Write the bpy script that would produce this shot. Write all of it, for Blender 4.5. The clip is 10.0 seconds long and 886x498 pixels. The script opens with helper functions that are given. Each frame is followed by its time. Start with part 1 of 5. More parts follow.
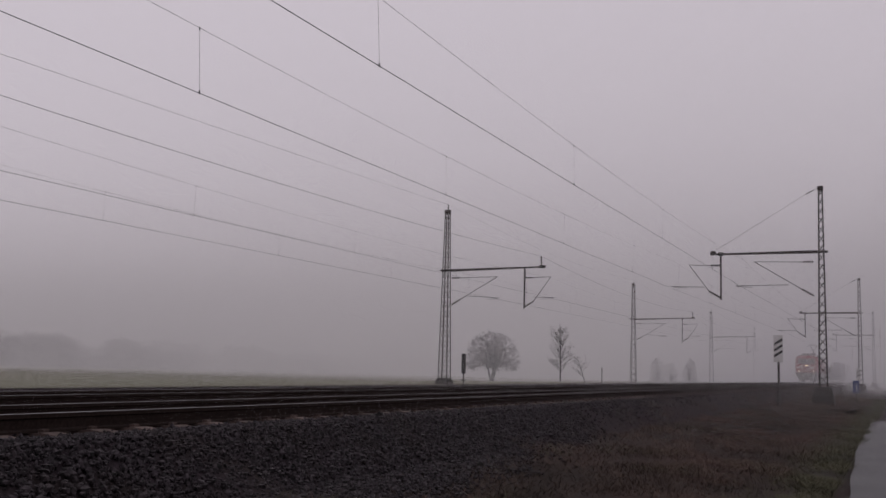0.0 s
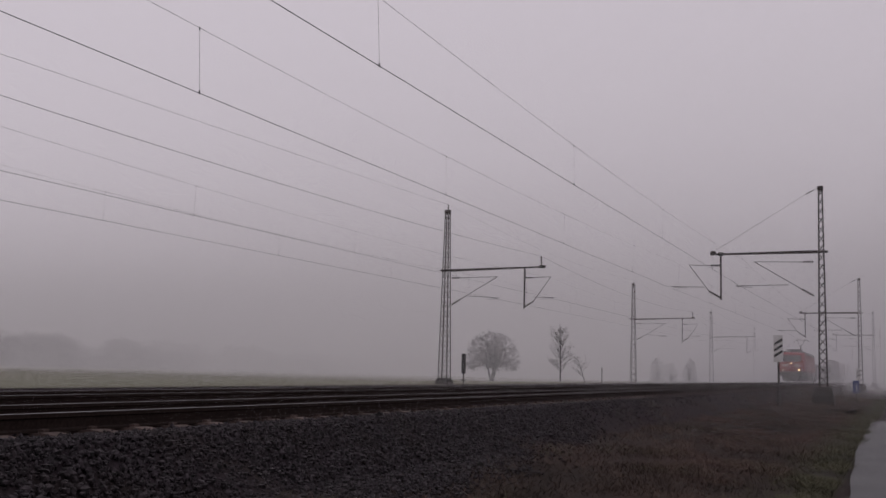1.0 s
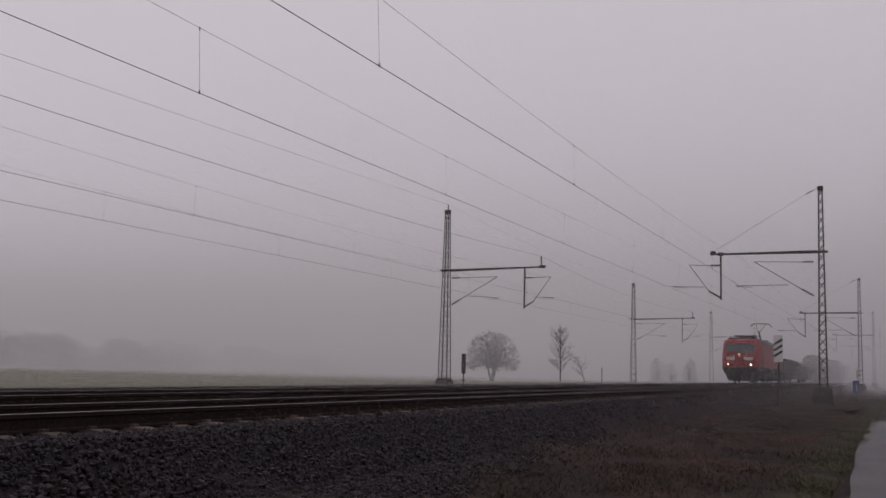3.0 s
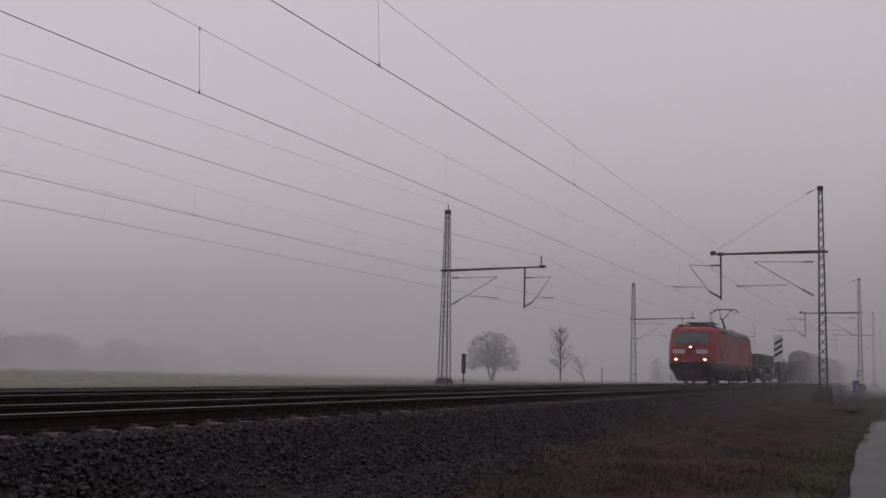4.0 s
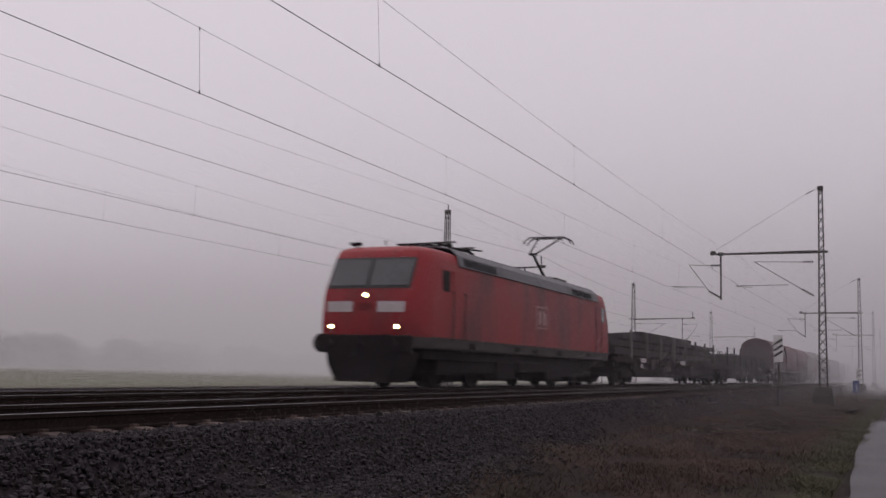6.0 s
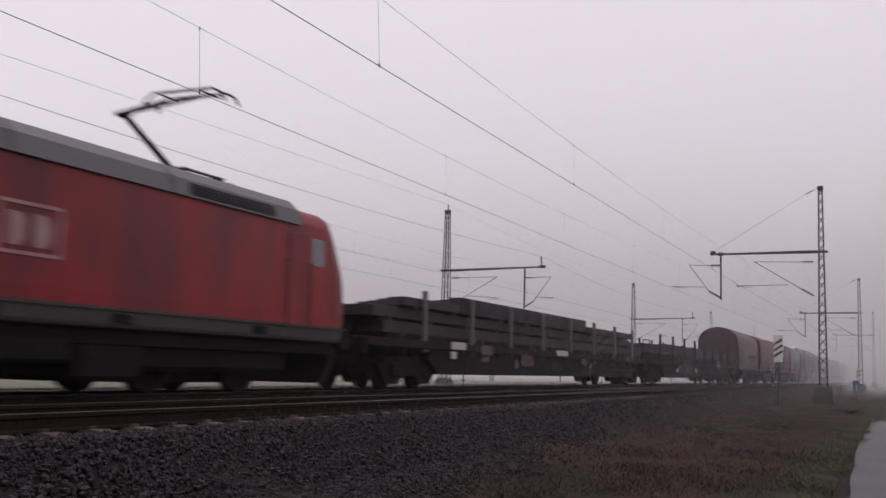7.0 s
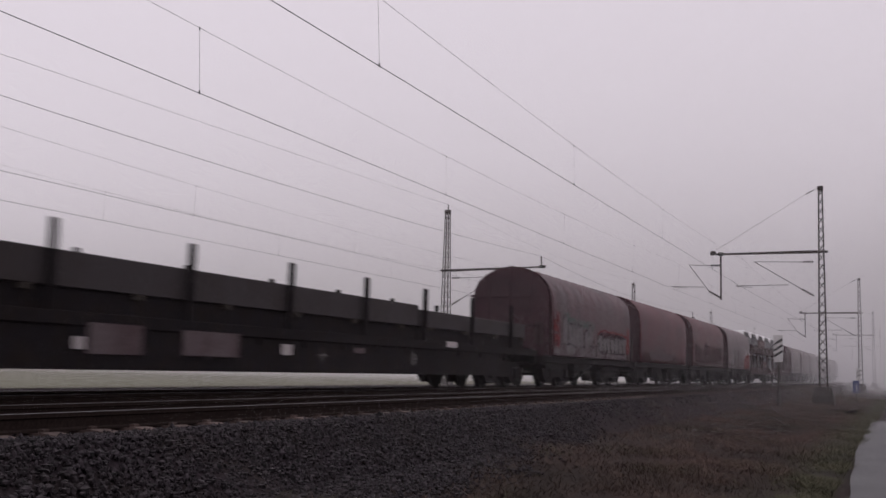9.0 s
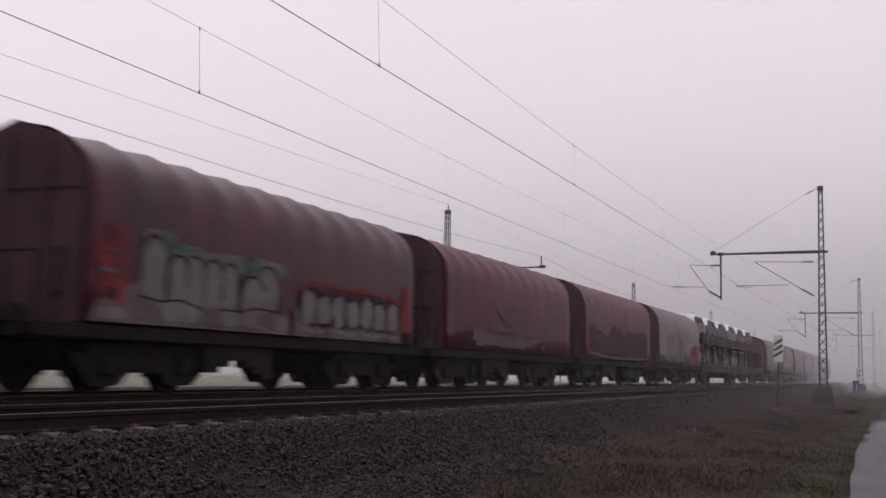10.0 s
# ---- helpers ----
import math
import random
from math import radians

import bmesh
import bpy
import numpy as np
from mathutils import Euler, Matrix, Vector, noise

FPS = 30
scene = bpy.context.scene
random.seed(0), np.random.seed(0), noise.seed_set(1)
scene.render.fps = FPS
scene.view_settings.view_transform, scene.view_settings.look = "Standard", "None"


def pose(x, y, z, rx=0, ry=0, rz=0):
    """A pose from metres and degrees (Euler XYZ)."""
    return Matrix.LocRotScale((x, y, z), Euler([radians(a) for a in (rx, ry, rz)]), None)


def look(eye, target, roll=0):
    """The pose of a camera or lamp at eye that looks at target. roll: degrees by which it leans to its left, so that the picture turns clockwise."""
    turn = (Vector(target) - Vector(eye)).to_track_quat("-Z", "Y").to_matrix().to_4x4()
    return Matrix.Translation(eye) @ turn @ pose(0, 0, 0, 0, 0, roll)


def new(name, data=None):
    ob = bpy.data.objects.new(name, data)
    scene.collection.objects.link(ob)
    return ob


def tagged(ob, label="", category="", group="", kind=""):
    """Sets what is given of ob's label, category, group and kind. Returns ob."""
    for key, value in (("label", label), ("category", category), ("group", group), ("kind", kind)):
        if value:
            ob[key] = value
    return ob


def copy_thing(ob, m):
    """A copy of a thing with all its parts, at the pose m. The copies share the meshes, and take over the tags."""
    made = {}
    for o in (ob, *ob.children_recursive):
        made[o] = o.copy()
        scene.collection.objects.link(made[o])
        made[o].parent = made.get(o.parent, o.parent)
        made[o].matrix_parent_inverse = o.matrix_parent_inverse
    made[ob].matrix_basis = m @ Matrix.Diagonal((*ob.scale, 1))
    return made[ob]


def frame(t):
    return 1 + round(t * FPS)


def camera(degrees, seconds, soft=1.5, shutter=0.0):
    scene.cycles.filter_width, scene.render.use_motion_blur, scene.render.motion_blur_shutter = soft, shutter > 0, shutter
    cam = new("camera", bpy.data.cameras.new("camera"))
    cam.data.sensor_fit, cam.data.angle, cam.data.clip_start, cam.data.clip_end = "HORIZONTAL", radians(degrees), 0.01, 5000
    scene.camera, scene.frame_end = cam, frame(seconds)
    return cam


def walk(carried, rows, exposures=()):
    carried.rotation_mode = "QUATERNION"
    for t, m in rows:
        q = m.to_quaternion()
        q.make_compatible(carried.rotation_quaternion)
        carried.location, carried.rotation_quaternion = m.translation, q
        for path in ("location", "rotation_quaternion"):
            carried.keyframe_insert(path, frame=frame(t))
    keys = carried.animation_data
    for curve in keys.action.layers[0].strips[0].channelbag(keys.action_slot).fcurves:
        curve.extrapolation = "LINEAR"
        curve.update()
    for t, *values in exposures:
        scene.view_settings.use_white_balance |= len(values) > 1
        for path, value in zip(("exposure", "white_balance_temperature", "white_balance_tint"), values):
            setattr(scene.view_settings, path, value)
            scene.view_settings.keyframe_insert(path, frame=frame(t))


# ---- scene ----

# Axes: rails run along y, rail top is z = 0, the lens stands at x = y = 0 beside the line.
EYE = Vector((0.0, 0.0, 0.479))
YAW, PITCH, LEAN = 0.4035, 0.1124, 1.306
cam = camera(44.81, 10.0, 1.5, 0.35)
aim = EYE + Vector((-math.sin(YAW) * math.cos(PITCH), math.cos(YAW) * math.cos(PITCH), math.sin(PITCH)))
STAND = look(EYE, aim, LEAN)
walk(cam, [(0.0, STAND), (10.0, STAND)],
     [(0.0, 0.05), (5.2, 0.05), (5.7, 0.15), (6.2, 0.42), (6.8, 0.6), (7.5, 0.46), (9.0, 0.41), (9.5, 0.48), (10.0, 0.64)])

# ---- sky and light: dull overcast above ground fog ----
world = bpy.data.worlds.new("overcast_sky")
scene.world = world
world.use_nodes = True
wn, wl = world.node_tree.nodes, world.node_tree.links
sky = wn.new("ShaderNodeTexSky")
sky.sky_type, sky.sun_disc = "NISHITA", False
sky.sun_elevation, sky.sun_rotation = radians(65), radians(-42)
sky.air_density, sky.dust_density, sky.ozone_density = 1.0, 6.0, 1.0
grey = wn.new("ShaderNodeHueSaturation")
grey.inputs["Saturation"].default_value = 0.2
tint = wn.new("ShaderNodeMix")
tint.data_type, tint.blend_type = "RGBA", "MULTIPLY"
tint.inputs["Factor"].default_value = 1.0
tint.inputs["B"].default_value = (1.01, 0.95, 1.03, 1)
wl.new(sky.outputs[0], grey.inputs["Color"])
wl.new(grey.outputs[0], tint.inputs["A"])
veil = wn.new("ShaderNodeMix")
veil.data_type = "RGBA"
veil.inputs["Factor"].default_value = 0.88
veil.inputs["B"].default_value = (6.77, 6.13, 6.78, 1)
wl.new(tint.outputs["Result"], veil.inputs["A"])
wl.new(veil.outputs["Result"], wn["Background"].inputs[0])
wn["Background"].inputs[1].default_value = 0.0855
sun = new("sun", bpy.data.lights.new("sun", "SUN"))
sun.data.energy, sun.data.angle, sun.data.color = 0.45, radians(60), (1.0, 0.97, 0.95)
sun.matrix_world = look((-18, 20, 60), (0, 0, 0))


# ---- materials ----
def mat(name, base, rough=0.7, metal=0.0, vary=0.25, scale=3.0, fine=40.0, bump=0.15, dirt=None, dirt_amount=0.35, spec=0.5, each=0.0, stretch=None):
    """A worn surface: colour wavers at two scales, with stains of a second colour and a fine relief."""
    m = bpy.data.materials.new(name)
    m.use_nodes = True
    n, l = m.node_tree.nodes, m.node_tree.links
    b = n["Principled BSDF"]
    co = n.new("ShaderNodeTexCoord")
    big, small = n.new("ShaderNodeTexNoise"), n.new("ShaderNodeTexNoise")
    big.inputs["Scale"].default_value, big.inputs["Detail"].default_value = scale, 4
    small.inputs["Scale"].default_value, small.inputs["Detail"].default_value = fine, 3
    for t in (big, small):
        l.new(co.outputs["Object"], t.inputs["Vector"])
    if stretch:
        mp = n.new("ShaderNodeMapping")
        mp.inputs["Scale"].default_value = stretch
        l.new(co.outputs["Object"], mp.inputs["Vector"])
        l.new(mp.outputs[0], big.inputs["Vector"])
    ramp = n.new("ShaderNodeMapRange")
    ramp.inputs["From Min"].default_value, ramp.inputs["From Max"].default_value = 0.42, 0.68
    ramp.inputs["To Max"].default_value = dirt_amount
    l.new(big.outputs[0], ramp.inputs["Value"])
    mix = n.new("ShaderNodeMix")
    mix.data_type = "RGBA"
    mix.inputs["A"].default_value = (*base, 1)
    mix.inputs["B"].default_value = (*(dirt or [c * 0.45 for c in base]), 1)
    l.new(ramp.outputs[0], mix.inputs["Factor"])
    hsv = n.new("ShaderNodeHueSaturation")
    l.new(mix.outputs["Result"], hsv.inputs["Color"])
    val = n.new("ShaderNodeMapRange")
    val.inputs["From Min"].default_value, val.inputs["From Max"].default_value = 0.25, 0.75
    val.inputs["To Min"].default_value, val.inputs["To Max"].default_value = 1 - vary, 1 + vary
    l.new(small.outputs[0], val.inputs["Value"])
    if each:
        info = n.new("ShaderNodeObjectInfo") if each > 0 else n.new("ShaderNodeNewGeometry")
        per = n.new("ShaderNodeMapRange")
        per.inputs["To Min"].default_value, per.inputs["To Max"].default_value = 1 - abs(each), 1 + abs(each)
        l.new(info.outputs["Random" if each > 0 else "Random Per Island"], per.inputs["Value"])
        mul = n.new("ShaderNodeMath")
        mul.operation = "MULTIPLY"
        l.new(per.outputs[0], mul.inputs[0])
        l.new(val.outputs[0], mul.inputs[1])
        l.new(mul.outputs[0], hsv.inputs["Value"])
    else:
        l.new(val.outputs[0], hsv.inputs["Value"])
    l.new(hsv.outputs[0], b.inputs["Base Color"])
    b.inputs["Roughness"].default_value, b.inputs["Metallic"].default_value = rough, metal
    b.inputs["Specular IOR Level"].default_value = spec
    if bump:
        bp = n.new("ShaderNodeBump")
        bp.inputs["Strength"].default_value, bp.inputs["Distance"].default_value = bump, 0.02
        l.new(small.outputs[0], bp.inputs["Height"])
        l.new(bp.outputs[0], b.inputs["Normal"])
    return m


def glow(name, color, strength):
    m = bpy.data.materials.new(name)
    m.use_nodes = True
    b = m.node_tree.nodes["Principled BSDF"]
    b.inputs["Base Color"].default_value = (*color, 1)
    b.inputs["Emission Color"].default_value, b.inputs["Emission Strength"].default_value = (*color, 1), strength
    return m


M_GROUND = mat("verge_soil", (0.019, 0.0120, 0.0100), 0.95, 0, 0.45, 0.35, 5, 0.6, (0.015, 0.0135, 0.0105), 0.9, 0.1)
M_FIELD = mat("field_grass", (0.120, 0.120, 0.085), 0.95, 0, 0.2, 0.05, 2, 0.3, (0.14, 0.132, 0.10), 0.6, 0.2)
M_PATH = mat("path_asphalt", (0.078, 0.077, 0.081), 0.75, 0, 0.2, 0.8, 60, 0.25, (0.045, 0.045, 0.048), 0.6, 0.3)
M_BED = mat("ballast_bed", (0.0215, 0.0165, 0.0195), 0.95, 0, 0.6, 1.2, 22, 1.0, (0.02, 0.016, 0.014), 0.8, 0.05)
M_STONE = mat("ballast_stone", (0.0245, 0.0200, 0.0232), 0.8, 0, 0.35, 1.2, 30, 0.3, (0.024, 0.019, 0.020), 0.8, 0.2, -0.9)
M_TURF = mat("path_side_turf", (0.075, 0.073, 0.045), 0.95, 0, 0.3, 0.7, 8, 0.3, (0.026, 0.025, 0.013), 0.8, 0.1, -0.4)
M_GRASS = mat("dry_grass", (0.074, 0.049, 0.041), 0.9, 0, 0.5, 0.45, 3, 0, (0.027, 0.021, 0.0165), 1.0, 0.1, -0.5, (1.0, 0.55, 1.0))
M_SLEEPER = mat("sleeper_concrete", (0.085, 0.062, 0.056), 0.9, 0, 0.25, 2, 30, 0.4, (0.055, 0.04, 0.034), 0.8, 0.15, 0.3)
M_RAILTOP = mat("rail_polished", (0.155, 0.145, 0.152), 0.4, 1.0, 0.08, 0.7, 30, 0.02)
M_RAIL = mat("rail_rust", (0.024, 0.017, 0.015), 0.95, 0, 0.3, 2, 30, 0.3, None, 0.3, 0.05)
M_STEEL = mat("mast_steel", (0.042, 0.038, 0.038), 0.8, 0.0, 0.2, 2, 20, 0.1, (0.07, 0.045, 0.03), 0.5)
M_CONC = mat("mast_footing", (0.038, 0.033, 0.031), 0.95, 0, 0.25, 2, 20, 0.4)
M_WIRE = mat("wire_copper", (0.035, 0.033, 0.035), 0.8, 0.3, 0.1, 1, 10, 0)
M_INSUL = mat("insulator_brown", (0.03, 0.024, 0.022), 0.4, 0, 0.1, 5, 20, 0)
M_WHITE = mat("sign_white", (0.62, 0.61, 0.60), 0.6, 0, 0.1, 3, 30, 0.05, (0.4, 0.38, 0.35), 0.5)
M_BLACK = mat("sign_black", (0.02, 0.02, 0.02), 0.6, 0, 0.1, 3, 30, 0.05)
M_BLUE = mat("sign_blue", (0.03, 0.05, 0.16), 0.5, 0, 0.1, 3, 30, 0.05)
M_BARK = mat("bark", (0.05, 0.045, 0.042), 0.95, 0, 0.3, 3, 30, 0.4)
M_TWIG = mat("twigs", (0.055, 0.048, 0.045), 0.95, 0, 0.2, 1, 6, 0)
M_RED = mat("loco_red", (0.245, 0.0125, 0.017), 0.5, 0, 0.12, 0.9, 12, 0.04, (0.075, 0.015, 0.017), 0.85, 0.3, 0.0, (1, 1, 0.4))
M_ROOF = mat("loco_roof_grey", (0.105, 0.105, 0.115), 0.65, 0, 0.15, 1.2, 14, 0.08, (0.11, 0.105, 0.10), 0.6)
M_SKIRT = mat("loco_skirt_grey", (0.042, 0.036, 0.035), 0.85, 0, 0.2, 1.4, 14, 0.1, (0.05, 0.04, 0.035), 0.7)
M_UNDER = mat("underframe_black", (0.0128, 0.0108, 0.0126), 0.9, 0, 0.3, 3, 25, 0.2, (0.018, 0.013, 0.01), 0.6, 0.1)
# grey-green base includes some of the sky's reflection
M_GLASS = mat("windscreen", (0.070, 0.074, 0.075), 0.15, 0, 0.05, 1, 5, 0)
M_BRIGHT = mat("pale_panel", (0.42, 0.38, 0.38), 0.6, 0, 0.1, 2, 20, 0.05, (0.35, 0.32, 0.31), 0.6)
M_LAMP = glow("lamp_glow", (1.0, 0.6, 0.26), 22)
M_FLAT = mat("flat_wagon_brown", (0.027, 0.0165, 0.0165), 0.9, 0, 0.25, 1.5, 20, 0.2, (0.013, 0.010, 0.010), 0.7, 0.12)
M_STAKE = mat("stake_steel", (0.11, 0.10, 0.10), 0.8, 0.0, 0.2, 2, 20, 0.1, (0.08, 0.06, 0.055), 0.6)
M_SLAB = mat("steel_slab", (0.045, 0.039, 0.041), 0.75, 0.0, 0.2, 1.2, 16, 0.15, (0.03, 0.023, 0.021), 0.6, 0.2, 0.25)
M_TIMBER = mat("dunnage_timber", (0.045, 0.036, 0.03), 0.9, 0, 0.25, 2, 20, 0.2)
M_TARP = mat("hood_tarp_maroon", (0.056, 0.0118, 0.0175), 0.42, 0, 0.25, 0.5, 8, 0.1, (0.028, 0.0095, 0.0135), 0.95, 0.22)
M_TARP_RED = mat("hood_tarp_red", (0.078, 0.0105, 0.0165), 0.45, 0, 0.2, 0.6, 8, 0.1, (0.04, 0.0095, 0.014), 0.8, 0.16)
M_TARP_GREY = mat("hood_tarp_faded", (0.085, 0.05, 0.055), 0.40, 0, 0.15, 0.8, 10, 0.1, (0.06, 0.03, 0.034), 0.7, 0.3)
M_ENDWALL = mat("hood_end_brown", (0.062, 0.034, 0.040), 0.8, 0, 0.2, 1.5, 18, 0.1, (0.034, 0.021, 0.025), 0.6, 0.1)
M_PAINT = mat("spray_paint_grey", (0.12, 0.108, 0.11), 0.7, 0, 0.2, 1.6, 16, 0.05, (0.08, 0.058, 0.06), 0.9)
M_PAINT_G = mat("spray_paint_green", (0.035, 0.062, 0.052), 0.7, 0, 0.2, 1.6, 16, 0.05, (0.12, 0.09, 0.09), 0.8)
M_PAINT_R = mat("spray_paint_red", (0.17, 0.028, 0.03), 0.8, 0, 0.25, 1.6, 16, 0.05, (0.07, 0.018, 0.02), 0.9, 0.15)
M_PAINT_D = mat("spray_paint_dark", (0.02, 0.013, 0.016), 0.8, 0, 0.2, 1.6, 16, 0.05, None, 0.35, 0.12)
M_CAR = [mat("car_paint_" + k, c, 0.5, 0.0, 0.05, 1, 8, 0, None, 0.3, 0.2) for k, c in
         (("silver", (0.11, 0.11, 0.118)), ("graphite", (0.03, 0.03, 0.034)), ("dark_red", (0.07, 0.016, 0.018)))]
# near-white base paints the grazing sky reflection onto every car roof
M_CARTOP = mat("car_roof_sky_sheen", (0.62, 0.61, 0.62), 0.3, 0, 0.08, 1, 8, 0, (0.4, 0.4, 0.41), 0.5)
M_DARK_GLASS = mat("dark_glass", (0.010, 0.010, 0.011), 0.5, 0, 0.05, 1, 5, 0, None, 0.3, 0.06)
M_CARRIER = mat("carrier_oxide_red", (0.042, 0.019, 0.019), 0.85, 0, 0.25, 1.5, 20, 0.15, (0.025, 0.013, 0.013), 0.7, 0.15)
M_TYRE = mat("tyre", (0.02, 0.02, 0.02), 0.9, 0, 0.1, 3, 20, 0.1)
M_LEAF = mat("dead_leaf", (0.35, 0.26, 0.09), 0.8, 0, 0.2, 5, 30, 0.1)
M_EMBLEM = mat("faded_emblem", (0.34, 0.2, 0.2), 0.6, 0, 0.15, 2, 20, 0.05, (0.25, 0.10, 0.10), 0.7)
M_PAINT_F = mat("faint_spray_paint", (0.108, 0.086, 0.09), 0.8, 0, 0.25, 1.6, 16, 0.05, (0.07, 0.046, 0.05), 0.95, 0.15)
M_SOOT = mat("sooty_spray", (0.045, 0.028, 0.031), 0.85, 0, 0.3, 1.2, 12, 0.05, (0.06, 0.014, 0.019), 0.95, 0.12)
# pale base stands for daylight seen through the rear cab windows
M_PANE = mat("side_glass_lit", (0.15, 0.15, 0.16), 0.12, 0, 0.05, 1, 5, 0)
# mirrored sky is put into this pale base colour
M_SCREEN = mat("car_screen_sky_pale", (0.50, 0.50, 0.51), 0.1, 0, 0.05, 1, 5, 0)
# pale colour of the strips that imitate haze
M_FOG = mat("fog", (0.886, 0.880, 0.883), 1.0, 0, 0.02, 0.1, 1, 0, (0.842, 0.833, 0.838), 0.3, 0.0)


# ---- mesh helpers ----
def link(name, bm, material, parent=None):
    me = bpy.data.meshes.new(name)
    bm.to_mesh(me)
    bm.free()
    for m in material if isinstance(material, (list, tuple)) else [material]:
        me.materials.append(m)
    ob = new(name, me)
    ob.parent = parent
    return ob


def part(name, bm, material, parent, label=""):
    return tagged(link(name, bm, material, parent), label)


def shared(name, me, parent, m):
    ob = new(name, me)
    ob.parent = parent
    ob.matrix_basis = m
    return ob


def box(bm, x0, x1, y0, y1, z0, z1, bevel=0.0, mi=0):
    vs = [bm.verts.new((x, y, z)) for x in (x0, x1) for y in (y0, y1) for z in (z0, z1)]
    fs = [bm.faces.new([vs[i] for i in q]) for q in
          ((0, 1, 3, 2), (4, 6, 7, 5), (0, 4, 5, 1), (2, 3, 7, 6), (0, 2, 6, 4), (1, 5, 7, 3))]
    for f in fs:
        f.material_index = mi
    if bevel:
        es = list({e for f in fs for e in f.edges})
        bmesh.ops.bevel(bm, geom=es, offset=bevel, segments=1, affect="EDGES")
    return bm


def tube(bm, a, b, r, n=6, r2=None, caps=True):
    a, b = Vector(a), Vector(b)
    r2 = r if r2 is None else r2
    d = (b - a).normalized()
    u = d.orthogonal().normalized()
    w = d.cross(u)
    rings = []
    for p, q in ((a, r), (b, r2)):
        rings.append([bm.verts.new(p + (u * math.cos(i * math.tau / n) + w * math.sin(i * math.tau / n)) * q) for i in range(n)])
    for i in range(n):
        bm.faces.new((rings[0][i], rings[0][(i + 1) % n], rings[1][(i + 1) % n], rings[1][i]))
    if caps:
        bm.faces.new(rings[0][::-1])
        bm.faces.new(rings[1])
    return bm


def loft(bm, rings, closed=True, cap=True, mi=0):
    """Skin over rings of equally many points."""
    vs = [[bm.verts.new(p) for p in r] for r in rings]
    n = len(vs[0])
    for a, b in zip(vs, vs[1:]):
        for i in range(n if closed else n - 1):
            f = bm.faces.new((a[i], a[(i + 1) % n], b[(i + 1) % n], b[i]))
            f.material_index, f.smooth = mi, False
    if cap:
        bm.faces.new(vs[0][::-1]).material_index = mi
        bm.faces.new(vs[-1]).material_index = mi
    return vs


def fresh():
    return bmesh.new()


def quads_mesh(name, V, n, material):
    """Loose faces of n corners each, from an array of their corners."""
    me = bpy.data.meshes.new(name)
    m = len(V) // n
    me.vertices.add(len(V))
    me.vertices.foreach_set("co", np.ascontiguousarray(V, dtype=np.float32).ravel())
    me.loops.add(len(V))
    me.loops.foreach_set("vertex_index", np.arange(len(V), dtype=np.int32))
    me.polygons.add(m)
    me.polygons.foreach_set("loop_start", np.arange(0, len(V), n, dtype=np.int32))
    me.update(calc_edges=True)
    me.materials.append(material)
    return me


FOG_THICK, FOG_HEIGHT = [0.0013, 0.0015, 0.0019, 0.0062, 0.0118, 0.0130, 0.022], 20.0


# ---- fog: thin opaque pale strips stand in for haze, thick near the ground ----
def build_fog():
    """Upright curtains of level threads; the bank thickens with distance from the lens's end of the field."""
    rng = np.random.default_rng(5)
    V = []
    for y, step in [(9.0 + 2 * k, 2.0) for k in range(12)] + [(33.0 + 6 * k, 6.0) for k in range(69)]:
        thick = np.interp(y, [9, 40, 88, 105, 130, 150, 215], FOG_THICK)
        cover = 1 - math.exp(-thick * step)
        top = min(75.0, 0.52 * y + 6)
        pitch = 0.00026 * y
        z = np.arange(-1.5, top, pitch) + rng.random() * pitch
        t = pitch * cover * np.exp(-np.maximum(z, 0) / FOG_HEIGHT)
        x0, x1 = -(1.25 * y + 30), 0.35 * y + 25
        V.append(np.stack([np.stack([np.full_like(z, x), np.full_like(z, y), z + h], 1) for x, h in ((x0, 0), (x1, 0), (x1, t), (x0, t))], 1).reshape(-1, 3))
    V = np.concatenate(V)
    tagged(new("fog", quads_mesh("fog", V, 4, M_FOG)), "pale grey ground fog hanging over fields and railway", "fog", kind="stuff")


build_fog()

# ---- ground, path, field ----
XB, XA, XC, XD = -8.10, -12.06, -22.2, -26.12
GAUGE = 1.507
PROFILE = [(-4000, -1.3), (-60, -0.95), (-36, -0.58), (-31.5, -0.45), (-29.3, -0.5), (-28.2, -1.15), (-20, -1.15), (-18.8, -1.2), (-15.8, -0.95), (-14.4, -0.24),
           (-6.95, -0.225), (-6.7, -0.212), (-6.45, -0.228), (-5.55, -0.75), (-4.6, -0.86), (-3.2, -0.98), (-1.2, -1.08), (-0.85, -1.12), (2.3, -1.12), (2.8, -1.06), (8, -1.1), (40, -1.2), (4000, -1.2)]


def ground_z(x):
    for (a, za), (b, zb) in zip(PROFILE, PROFILE[1:]):
        if a <= x <= b:
            return za + (zb - za) * (x - a) / (b - a)
    return -1.2


